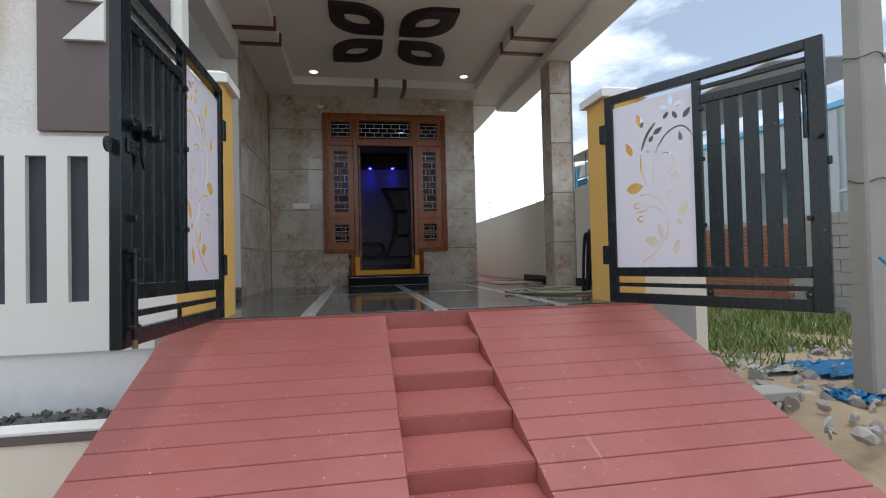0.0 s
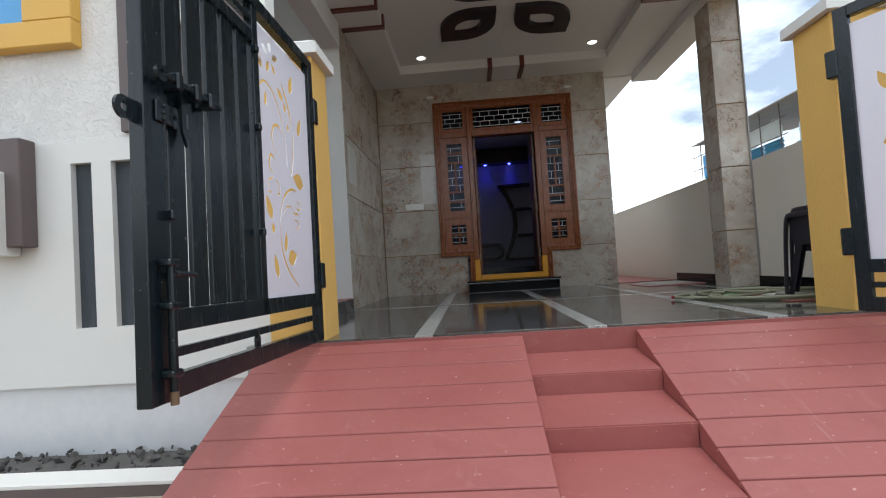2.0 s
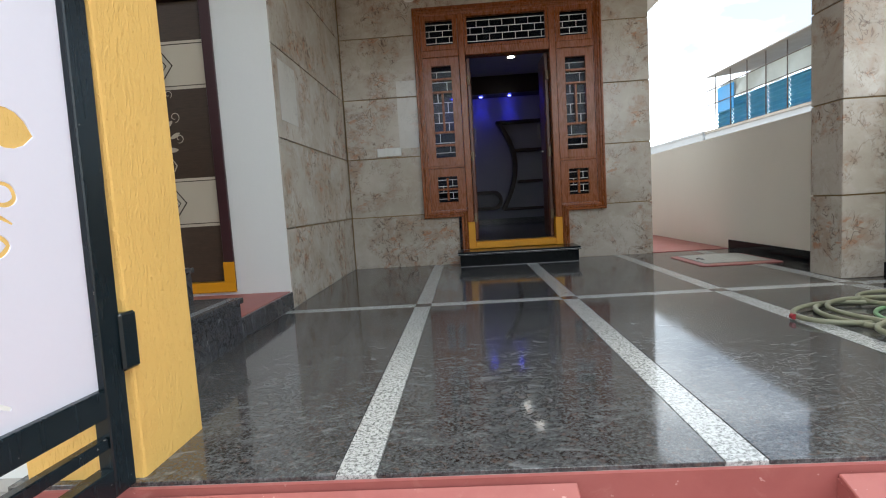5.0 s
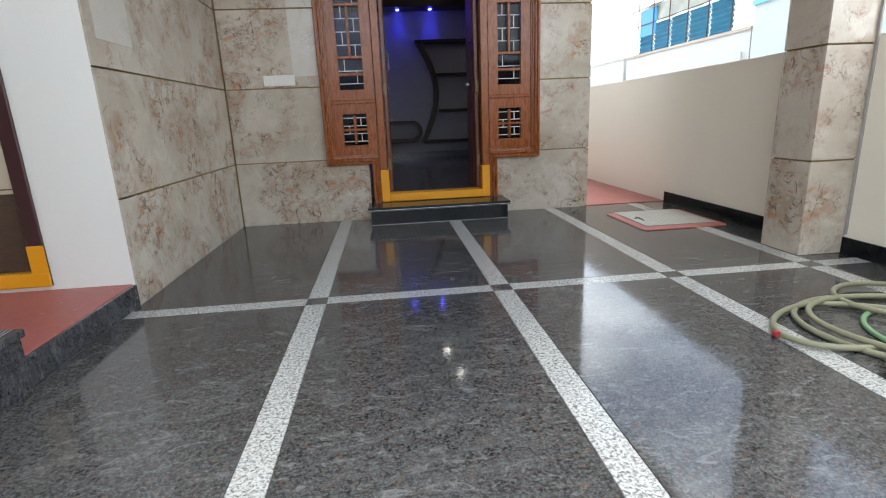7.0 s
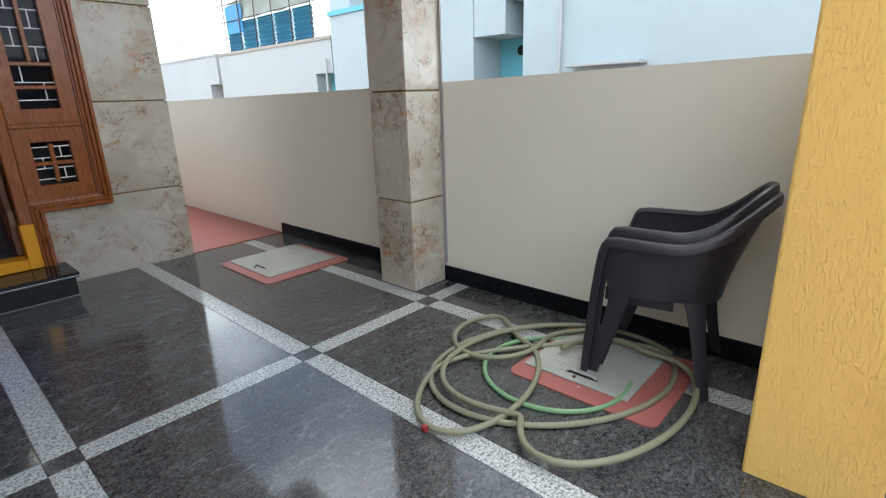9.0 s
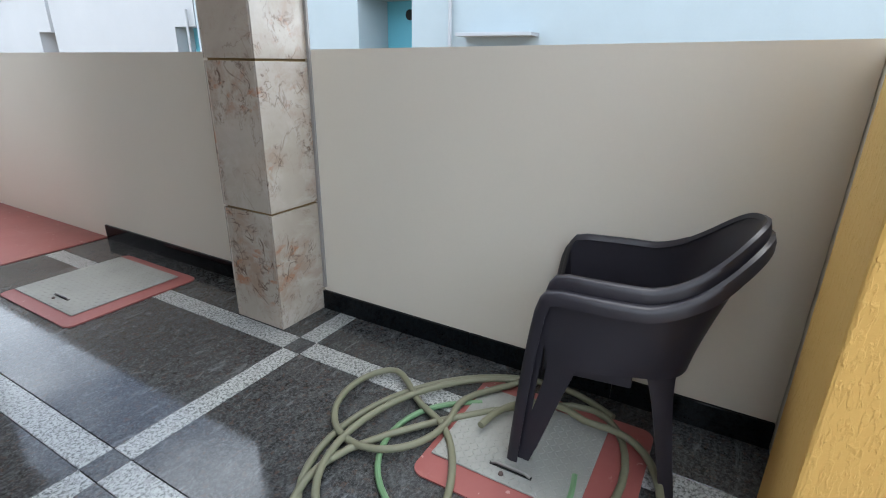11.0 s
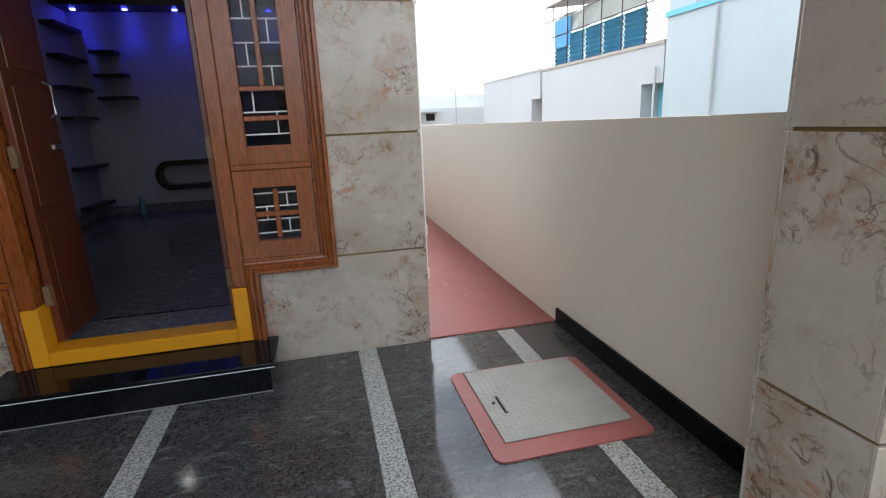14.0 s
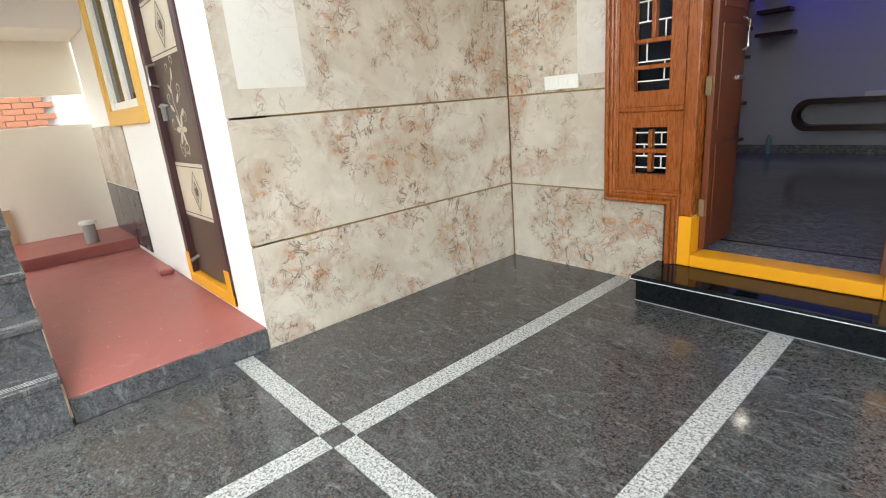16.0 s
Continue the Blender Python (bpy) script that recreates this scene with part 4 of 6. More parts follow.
for x, y in ((-0.41, 7.40), (1.81, 7.36)):
    d = thing("downlight", (x, y, TZ - 0.012), "round recessed white downlight, switched on", "ceiling light", "porch downlights")
    bm = bmesh.new()
    rod(bm, (x, y, TZ - 0.001), (x, y, TZ - 0.012), 0.075, 0.068, 28)
    part("rim", bm, PLASTIC_WHITE, d)
    part("diffuser", rod(bmesh.new(), (x, y, TZ - 0.0125), (x, y, TZ - 0.015), 0.058, 0.056, 28), WHITE_GLOW, d, "glowing white diffuser")
cable = [(0.62 + 0.03 * math.sin(q * 0.9), 6.55 + 0.07 * q, TZ - 0.012 - (0.10 * math.sin(q / 16 * math.pi) if q > 6 else 0)) for q in range(17)]
smooth(solid("ceiling_wire", tube(cable, 0.004, 6), PLASTIC_WHITE, "thin loose wire hanging from the ceiling", "wire"))

# ---- gates ----
LEAF, G0, G1 = 1.50, 1.648, 1.655


def ell(cx, cy, w, h, rot, n=12):
    """A pointed leaf outline."""
    pts = []
    for i in range(n):
        t = i / n * 2 * math.pi
        x, y = math.cos(t) * h / 2, math.sin(t) * w / 2 * (1 - 0.35 * abs(math.cos(t)) ** 3)
        c, s = math.cos(rot), math.sin(rot)
        pts.append((cx + c * x - s * y, cy + s * x + c * y))
    return pts


def stroke(pts, w):
    """The outline of a tapering stroke along a polyline."""
    a, b = [], []
    m = len(pts) - 1
    for i, (x, y) in enumerate(pts):
        x0, y0 = pts[max(i - 1, 0)]
        x1, y1 = pts[min(i + 1, m)]
        l = math.hypot(x1 - x0, y1 - y0) or 1
        nx, ny = -(y1 - y0) / l, (x1 - x0) / l
        k = w * (0.25 + 0.75 * math.sin(math.pi * (0.08 + 0.84 * i / m)))
        a.append((x + nx * k, y + ny * k))
        b.append((x - nx * k, y - ny * k))
    return a + b[::-1]


def arc(cx, cy, r, a0, a1, r1=None, n=12):
    r1 = r if r1 is None else r1
    return [(cx + (r + (r1 - r) * i / n) * math.cos(radians(a0 + (a1 - a0) * i / n)), cy + (r + (r1 - r) * i / n) * math.sin(radians(a0 + (a1 - a0) * i / n))) for i in range(n + 1)]


def pointed(x, z, w, h, rot, n=7):
    """A leaf outline, pointed at one end and rounder at the other."""
    side = [(0.5 * w * math.sin(math.pi * (q / n) ** 0.8), h * (q / n - 0.5)) for q in range(n + 1)]
    ring = side + [(-u, v) for u, v in side[-2:0:-1]]
    c, s = math.cos(rot), math.sin(rot)
    return [(x + p, z + q) for p, q in ((c * v - s * u, s * v + c * u) for u, v in ring)]


def cut_panel(x0, x1, z0, ztop0, ztop1):
    """A sheet with a flower scroll cut through it, as a mesh."""
    cu = bpy.data.curves.new("panel", "CURVE")
    cu.dimensions, cu.fill_mode, cu.extrude = "2D", "BOTH", 0.0015

    def loop(pts):
        sp = cu.splines.new("POLY")
        sp.points.add(len(pts) - 1)
        for p, (x, y) in zip(sp.points, pts):
            p.co = (x, y, 0, 1)
        sp.use_cyclic_u = True
    loop([(x0, z0), (x1, z0), (x1, ztop1), (x0, ztop0)])
    w, h = x1 - x0, ztop0 - z0

    def P(u, v):
        return (x0 + (u + 0.02) * w, z0 + (v - 0.012) * h)
    holes = []

    def way(*uv):
        """A smooth run through the given places."""
        pts, m = [], len(uv) - 1
        for i in range(m):
            q0, q1, q2, q3 = uv[max(i - 1, 0)], uv[i], uv[i + 1], uv[min(i + 2, m)]
            for k in range(4):
                t = k / 4
                pts.append(P(*[0.5 * (2 * b1 + (c1 - a1) * t + (2 * a1 - 5 * b1 + 4 * c1 - d1) * t * t + (3 * b1 - a1 - 3 * c1 + d1) * t ** 3) for a1, b1, c1, d1 in zip(q0, q1, q2, q3)]))
        return pts + [P(*uv[-1])]
    # stems
    holes.append(stroke(way((0.53, 0.865), (0.42, 0.80), (0.345, 0.71)), 0.012))
    holes.append(stroke(way((0.335, 0.69), (0.34, 0.60), (0.40, 0.50)), 0.009))
    holes.append(stroke(way((0.31, 0.445), (0.44, 0.44), (0.58, 0.39), (0.655, 0.30)), 0.008))
    holes.append(stroke(way((0.655, 0.285), (0.63, 0.19), (0.52, 0.11), (0.33, 0.045)), 0.009))
    holes.append(stroke(way((0.42, 0.372), (0.52, 0.365), (0.60, 0.325)), 0.005))
    # scrolls
    holes.append(stroke(way((0.93, 0.69), (0.95, 0.755), (0.84, 0.815), (0.68, 0.795), (0.555, 0.72), (0.49, 0.63), (0.475, 0.53)), 0.007))
    holes.append(stroke(way((0.66, 0.555), (0.735, 0.61), (0.70, 0.665), (0.60, 0.675), (0.54, 0.635)), 0.008))
    holes.append(stroke(way((0.74, 0.475), (0.80, 0.505), (0.765, 0.548), (0.70, 0.53)), 0.009))
    holes.append(stroke(way((0.735, 0.462), (0.82, 0.445), (0.83, 0.405), (0.77, 0.405)), 0.006))
    holes.append(stroke(way((0.715, 0.455), (0.645, 0.445), (0.635, 0.41), (0.68, 0.405)), 0.006))
    # leaves
    for u, v, lw, lh, rot in ((0.335, 0.895, 0.055, 0.125, 1.95), (0.185, 0.735, 0.052, 0.125, 2.0), (0.475, 0.775, 0.036, 0.06, 1.0), (0.425, 0.70, 0.03, 0.05, 1.6),
                              (0.255, 0.492, 0.085, 0.15, 0.15), (0.90, 0.885, 0.04, 0.09, 0.9), (0.82, 0.755, 0.032, 0.09, 1.7), (0.56, 0.815, 0.04, 0.09, 0.5),
                              (0.83, 0.345, 0.062, 0.13, 1.05), (0.775, 0.27, 0.045, 0.055, 1.4), (0.555, 0.225, 0.045, 0.12, 1.75), (0.44, 0.165, 0.08, 0.12, 2.9), (0.745, 0.13, 0.052, 0.13, 1.25)):
        holes.append(pointed(*P(u, v), lw, lh, rot))
    # open flower at the top
    cx, cy = P(0.72, 0.925)
    for a_, r_, lw, lh in ((1.57, 0.062, 0.036, 0.07), (0.45, 0.06, 0.036, 0.07), (2.75, 0.06, 0.034, 0.066), (5.2, 0.058, 0.034, 0.066), (3.95, 0.056, 0.032, 0.06)):
        holes.append(ell(cx + r_ * math.cos(a_), cy + r_ * math.sin(a_), lw, lh, a_, 10))
    # curled bud
    holes.append(stroke(way((0.30, 0.402), (0.25, 0.397), (0.235, 0.377), (0.27, 0.366), (0.33, 0.373)), 0.006))
    holes.append(stroke(way((0.37, 0.388), (0.395, 0.362), (0.36, 0.347), (0.30, 0.348), (0.25, 0.335)), 0.006))
    holes.append(stroke(way((0.37, 0.320), (0.31, 0.318), (0.275, 0.302), (0.31, 0.285), (0.345, 0.292)), 0.006))
    for hh in holes:
        loop(hh)
    ob = new("panel_outline", cu)
    bpy.context.view_layer.update()
    me = bpy.data.meshes.new_from_object(ob.evaluated_get(bpy.context.evaluated_depsgraph_get()))
    bpy.data.objects.remove(ob)
    bm = bmesh.new()
    bm.from_mesh(me)
    for v in bm.verts:
        v.co = Vector((v.co.x, v.co.z, v.co.y))
    bmesh.ops.recalc_face_normals(bm, faces=bm.faces)
    return bm


def ring_eye(bm, x, z, r_out, r_in, half, y=0.0, seg=16):
    """Adds a flat ring standing in the plane of a gate leaf."""
    rows_ = [[bm.verts.new((x + q_ * math.cos(k * 2 * math.pi / seg), y + w_, z + q_ * math.sin(k * 2 * math.pi / seg))) for k in range(seg)] for q_, w_ in ((r_out, -half), (r_out, half), (r_in, half), (r_in, -half))]
    for j in range(4):
        for k in range(seg):
            bm.faces.new((rows_[j][k], rows_[j][(k + 1) % seg], rows_[(j + 1) % 4][(k + 1) % seg], rows_[(j + 1) % 4][k]))
    bmesh.ops.recalc_face_normals(bm, faces=bm.faces)


def gate(hinge, end, side, label):
    """A swing gate leaf. side: which face carries the bolts."""
    root = new("gate")
    tagged(root, label, "gate", "entrance gates")
    HOME[root.name] = Vector((0, 0, 0))

    def top(x):
        return G0 + (G1 - G0) * x / LEAF

    def slab(x0, x1, a, b, y=0.02):
        """A bar between two heights that may slope with the top."""
        bm = prism([(x0, a(x0)), (x1, a(x1)), (x1, b(x1)), (x0, b(x0))], -y, y)
        bmesh.ops.bevel(bm, geom=list(bm.edges), offset=0.003, segments=1, affect="EDGES")
        return bm
    flat = lambda z: (lambda x: z)
    part("stile", slab(0.02, 0.09, flat(0.0), top), BLACK_PAINT, root)
    part("outer_stile", slab(LEAF - 0.095, LEAF, flat(0.0), top, 0.024), BLACK_PAINT, root)
    part("middle_stile", slab(0.722, 0.776, flat(0.21), lambda x: top(x) - 0.06), BLACK_PAINT, root)
    part("top_rail", slab(0.09, LEAF - 0.095, lambda x: top(x) - 0.062, top, 0.024), BLACK_PAINT, root)
    part("bottom_rail", slab(0.09, LEAF - 0.095, flat(0.0), flat(0.075)), BLACK_PAINT, root)
    part("thin_rail", slab(0.09, LEAF - 0.095, flat(0.125), flat(0.155), 0.014), BLACK_PAINT, root)
    part("lower_rail", slab(0.09, LEAF - 0.095, flat(0.205), flat(0.275)), BLACK_PAINT, root)
    part("thin_rail", slab(0.777, LEAF - 0.096, lambda x: top(x) - 0.135, lambda x: top(x) - 0.105, 0.014), BLACK_PAINT, root)
    part("upper_rail", slab(0.777, LEAF - 0.096, lambda x: top(x) - 0.235, lambda x: top(x) - 0.18), BLACK_PAINT, root)
    for i in range(5):
        a = 0.812 + 0.117 * i
        part("bar", slab(a, a + 0.091, flat(0.276), lambda x: top(x) - 0.236, 0.009), BLACK_PAINT, root)
    sheet = part("flower_panel", cut_panel(0.085, 0.728, 0.275, top(0.085) - 0.10, top(0.728) - 0.10), PANEL_PAINT, root, "lilac white sheet panel with cut-out flower scroll")
    s = side
    for z in (0.30, 1.28):
        part("hinge", boxes((-0.03, 0.03, -0.03, 0.03, z, z + 0.15), bevel=0.006), BLACK_PAINT, root)
    for x, z in ((0.79, 0.55), (0.79, 1.01), (0.79, 1.36), (1.405, 0.55), (1.36, 1.36)):
        part("lug", boxes((x - 0.014, x + 0.014, *sorted((s * 0.02, s * 0.05)), z, z + 0.03), bevel=0.004), BLACK_PAINT, root)
    for x in (0.80, 1.385):
        eye = boxes((x - 0.022, x + 0.022, -0.005, 0.005, 0.0755, 0.10), bevel=0.002)
        ring_eye(eye, x, 0.105, 0.022, 0.009, 0.005)
        part("lug", eye, BLACK_PAINT, root)
    if s > 0:
        bolt = part("slide_bolt", rod(bmesh.new(), (1.455, s * 0.06, 0.985), (1.145, s * 0.06, 0.985), 0.011), BLACK_PAINT, root, "black sliding bolt")
        loop_ = bmesh.new()
        ring_eye(loop_, 1.468, 0.985, 0.026, 0.012, 0.006, s * 0.06)
        part("bolt_knob", loop_, BLACK_PAINT, bolt)
        for x in (1.395, 1.295, 1.215):
            part("bolt_keeper", boxes((x - 0.016, x + 0.016, *sorted((s * 0.01, s * 0.078)), 0.955, 1.012), bevel=0.006), BLACK_PAINT, bolt)
        for x, z in ((1.40, 1.02), (1.405, 0.925)):
            part("bolt_plate", boxes((x - 0.024, x + 0.024, *sorted((s * 0.0095, s * 0.02)), z - 0.028, z + 0.028), bevel=0.004), BLACK_PAINT, bolt)
        part("hasp", prism([(1.285, 0.985), (1.340, 0.985), (1.338, 0.85), (1.313, 0.80), (1.288, 0.85)], *sorted((s * 0.030, s * 0.040))), BLACK_PAINT, root)
        part("hasp_slot", boxes((1.307, 1.319, *sorted((s * 0.0402, s * 0.0412)), 0.86, 0.91)), SLATE, root)
        plate_ = boxes((1.372, 1.455, *sorted((s * 0.025, s * 0.033)), 0.85, 0.915), bevel=0.003)
        ring_eye(plate_, 1.365, 0.8825, 0.034, 0.010, 0.004, s * 0.029)
        lock = part("lock_plate", plate_, BLACK_PAINT, root)
        for z in (0.862, 0.882, 0.902):
            part("rivet", rod(bmesh.new(), (1.42, s * 0.033, z), (1.42, s * 0.040, z), 0.007, 0.005, 10), BLACK_PAINT, lock)
        tab = boxes((LEAF + 0.0005, LEAF + 0.045, -0.005, 0.005, 0.828, 0.892))
        ring_eye(tab, LEAF + 0.052, 0.86, 0.034, 0.013, 0.005)
        part("latch_tab", tab, BLACK_PAINT, root)
        drop = part("drop_bolt", rod(bmesh.new(), (1.432, s * 0.048, 0.035), (1.432, s * 0.048, 0.42), 0.013), BLACK_PAINT, root, "black drop bolt")
        part("worn_tip", rod(bmesh.new(), (1.432, s * 0.048, -0.005), (1.432, s * 0.048, 0.0345), 0.012), WORN_STEEL, drop, "bolt tip worn to bare brown steel")
        for z in (0.075, 0.275, 0.405):
            part("bolt_keeper", boxes((1.405, 1.462, *sorted((s * 0.024, s * 0.066)), z, z + 0.024), bevel=0.006), BLACK_PAINT, drop)
        part("bolt_handle", rod(bmesh.new(), (1.432, s * 0.05, 0.385), (1.335, s * 0.066, 0.38), 0.009), BLACK_PAINT, drop)
    else:
        part("latch_tab", boxes((LEAF - 0.001, LEAF + 0.02, -0.012, 0.012, 0.88, 0.93), bevel=0.005), BLACK_PAINT, root)
        part("drop_bolt", rod(bmesh.new(), (LEAF - 0.10, s * 0.045, 1.05), (LEAF - 0.10, s * 0.045, 1.45), 0.010), BLACK_PAINT, root)
        part("lock_cylinder", rod(bmesh.new(), (LEAF - 0.035, s * 0.026, 1.06), (LEAF - 0.035, s * 0.07, 1.06), 0.02), BLACK_PAINT, root)
    h, e = Vector(hinge), Vector(end)
    ang = math.atan2(e.y - h.y, e.x - h.x)
    root.matrix_world = Matrix.Translation(h) @ Matrix.Rotation(ang, 4, "Z") @ Matrix.Rotation(-math.asin((e.z - h.z) / LEAF), 4, "Y") @ Matrix.Diagonal(((e - h).length / LEAF, 1, 1, 1))
    return root


gate((-0.815, 3.787, 0.006), (-0.865, 2.26, 0.034), 1, "black steel gate leaf with lilac flower panel and bolts, swung open")
gate((2.155, 3.747, 0.01), (2.90, 2.47, 0.01), -1, "black steel gate leaf with lilac flower panel, swung open wide")

# ---- porch things ----
def manhole(x0, x1, y0, y1, m, label):
    root = thing("manhole_cover", ((x0 + x1) / 2, (y0 + y1) / 2, 0.0), label, "manhole cover", "manhole covers")
    outline = []
    for ox, oy, a0 in ((x1 + m * 0.6, y1 + m * 0.2, 0), (x0 - m * 0.85, y1 + m * 0.2, 90), (x0 - m * 0.85, y0 - m * 1.25, 180), (x1 + m * 0.6, y0 - m * 1.25, 270)):
        rr = 0.045
        cx_, cy_ = ox - math.copysign(rr, ox - (x0 + x1) / 2), oy - math.copysign(rr, oy - (y0 + y1) / 2)
        outline += [(cx_ + rr * math.cos(radians(a0 + 15 * q)), cy_ + rr * math.sin(radians(a0 + 15 * q))) for q in range(7)]
    surround = prism(outline, 0.0005, 0.007, "z")
    part("surround", surround, RED, root, "red painted surround")
    lid = part("plate", boxes((x0, x1, y0, y1, 0.0075, 0.0145), bevel=0.002), CHEQUER, root)
    tread = bmesh.new()
    nx, ny = 22, 22
    for i in range(nx):
        for j in range(ny):
            cx, cy = x0 + (i + 0.5) * (x1 - x0) / nx, y0 + (j + 0.5) * (y1 - y0) / ny
            a = radians(45 if (i + j) % 2 else -45)
            c, s = math.cos(a), math.sin(a)
            pts = [(cx + c * u - s * v, cy + s * u + c * v) for u, v in ((-0.011, 0), (0, -0.0028), (0.011, 0), (0, 0.0028))]
            lo = [tread.verts.new((*p, 0.0144)) for p in pts]
            apex = [tread.verts.new((cx - c * 0.005, cy - s * 0.005, 0.0162)), tread.verts.new((cx + c * 0.005, cy + s * 0.005, 0.0162))]
            tread.faces.new((lo[0], lo[1], apex[0]))
            tread.faces.new((lo[1], lo[2], apex[1], apex[0]))
            tread.faces.new((lo[2], lo[3], apex[1]))
            tread.faces.new((lo[3], lo[0], apex[0], apex[1]))
    tagged(part("raised_tread", tread, CHEQUER, lid), kind="stuff")
    hy = y0 + 0.32 * (y1 - y0)
    hx = x0 + 0.14 * (x1 - x0)
    part("handle_slot", boxes((hx - 0.007, hx + 0.007, hy, hy + 0.14, 0.0146, 0.0156)), OPENING_SHADE, lid)
    part("lift_handle", tube([(hx, hy + 0.005, 0.0165), (hx, hy + 0.02, 0.024), (hx, hy + 0.12, 0.024), (hx, hy + 0.135, 0.0165)], 0.005), STEEL, lid, "steel lifting bar")
    part("bolt_head", rod(bmesh.new(), (hx - 0.03, hy + 0.09, 0.0145), (hx - 0.03, hy + 0.09, 0.022), 0.009, 0.007, 8), RUST, lid, "rusty bolt head")
    return root


manhole(2.203, 2.775, 7.068, 7.664, 0.085, "chequered steel manhole cover in a red painted surround")
manhole(2.33, 2.75, 4.58, 5.06, 0.115, "chequered steel manhole cover under the hose and chair")


def hose_points(turns):
    """Loose loops on the floor from tilted ellipses: centre, radii, tilt, start and end angle."""
    pts = []
    for k, (cx, cy, rx, ry, tilt, a0, a1) in enumerate(turns):
        m = max(8, int(abs(a1 - a0) / 8))
        c, s = math.cos(radians(tilt)), math.sin(radians(tilt))
        for i in range(m):
            a = radians(a0 + (a1 - a0) * i / m)
            u, v = rx * math.cos(a), ry * math.sin(a)
            pts.append(Vector((cx + c * u - s * v, cy + s * u + c * v, 0.014 + 0.007 * k)))
    for _ in range(7):
        pts = [pts[0]] + [(pts[i - 1] + 2 * pts[i] + pts[i + 1]) / 4 for i in range(1, len(pts) - 1)] + [pts[-1]]
    return pts


hose = thing("garden_hose", (2.1, 4.9, 0.0), "olive garden hose lying in loose coils on the floor", "hose")
smooth(part("tubing", tube(hose_points([(2.38, 4.94, 0.57, 0.42, -32, -10, 390), (2.10, 5.12, 0.41, 0.225, 14, 60, 380), (2.46, 5.29, 0.25, 0.22, 0, 20, 330), (2.38, 4.94, 0.52, 0.37, -30, 20, 250), (2.26, 4.61, 0.47, 0.25, -8, 130, 400), (2.50, 4.76, 0.24, 0.2, 0, -30, 100)]), 0.0125, 10), HOSE, hose))
smooth(part("tape_band", rod(bmesh.new(), (1.694, 5.055, 0.022), (1.693, 5.075, 0.022), 0.0135), TAPE_RED, hose, "red tape band"))
hose2 = thing("thin_hose", (2.15, 4.9, 0.0), "green garden hose loop lying under the olive one", "hose")
smooth(part("tubing", tube([p - Vector((0, 0, 0.004)) for p in hose_points([(2.36, 4.92, 0.31, 0.32, 0, 20, 300)])], 0.0105, 8), HOSE_GREEN, hose2))


def chair(label):
    """A moulded plastic armchair: wrap-round back and arms, seat, four splayed legs."""
    root = new("plastic_armchair")
    tagged(root, label, "chair", "stacked chairs")
    HOME[root.name] = Vector((0, 0, 0))

    def rim(u):
        """The plan line of the arm rim, u from -1 at one arm's front to 1."""
        a = u * radians(118)
        x = 0.285 * math.copysign(abs(math.sin(a)) ** 0.62, math.sin(a))
        y = -0.255 * math.copysign(abs(math.cos(a)) ** 0.8, math.cos(a)) if abs(a) < math.pi / 2 else 0.24 * (abs(a) - math.pi / 2) / radians(28)
        return x, y

    def height(u):
        drop = max(0.0, (abs(u) - 0.90) / 0.10)
        return 0.625 + 0.175 * (0.5 + 0.5 * math.cos(min(abs(u) / 0.66, 1.0) * math.pi)) - 0.045 * drop * drop

    def skin(u, z, wy=0.0):
        """The moulded surface at height z: back and sides above the seat, legs below."""
        x, y = rim(u)
        y = min(y, 0.24)
        au = abs(u)
        w = min(1.0, max(0.0, (au - 0.66) / 0.22))
        s_low = 0.84 + 0.15 * w * w * (3 - 2 * w)
        f = max(0.0, (z - 0.385) / (height(u) - 0.385))
        d = max(0.0, (0.385 - z) / 0.385)
        s = s_low + (1 - s_low) * f ** 0.7 + (1.05 - s_low) * d ** 1.15
        back = -0.115 * f ** 1.4 * max(0.0, 1 - au / 0.62)
        return (x * s, y * (0.86 + 0.14 * max(f, d)) + back + wy * d ** 1.2, z)
    N, K = 56, 8
    bm = bmesh.new()
    grid = []
    for i in range(N + 1):
        u = -1 + 2 * i / N
        x, y = rim(u)
        y = min(y, 0.24)
        au = abs(u)
        low = 0.385
        hi = height(u)
        col = []
        for k in range(K + 1):
            col.append(bm.verts.new(skin(u, low + (hi - low) * k / K)))
        grid.append(col)
    for a, b in zip(grid, grid[1:]):
        for k in range(K):
            bm.faces.new((a[k], a[k + 1], b[k + 1], b[k]))
    bmesh.ops.recalc_face_normals(bm, faces=bm.faces)
    bmesh.ops.solidify(bm, geom=bm.faces[:], thickness=0.006)
    bmesh.ops.recalc_face_normals(bm, faces=bm.faces)
    smooth(part("backrest", bm, PLASTIC_DARK, root))
    # rolled rim along the back and arms, running on down the front legs
    line, outs = [], []
    for i in range(N + 1):
        u = -0.94 + 1.88 * i / N
        x, y = rim(u)
        y = min(y, 0.20)
        l = math.hypot(x, y + 0.02) or 1
        o = Vector((x / l, (y + 0.02) / l, 0)) if abs(u) < 0.5 else Vector((math.copysign(1, x), 0, 0))
        line.append(Vector((x, y - 0.115 * max(0.0, 1 - abs(u) / 0.62), height(u * 0.94))))
        outs.append((o, 0.018 + 0.020 * min(1.0, max(0.0, (abs(u) - 0.3) / 0.4))))
    xa = abs(line[0].x)
    down = [(0.222, 0.617), (0.240, 0.595), (0.252, 0.558), (0.262, 0.49), (0.275, 0.38), (0.287, 0.24), (0.297, 0.10), (0.303, 0.0)]
    for side in (-1, 1):
        ext = [Vector((side * (xa + 0.012 * k / 7), y, z)) for k, (y, z) in enumerate(down)]
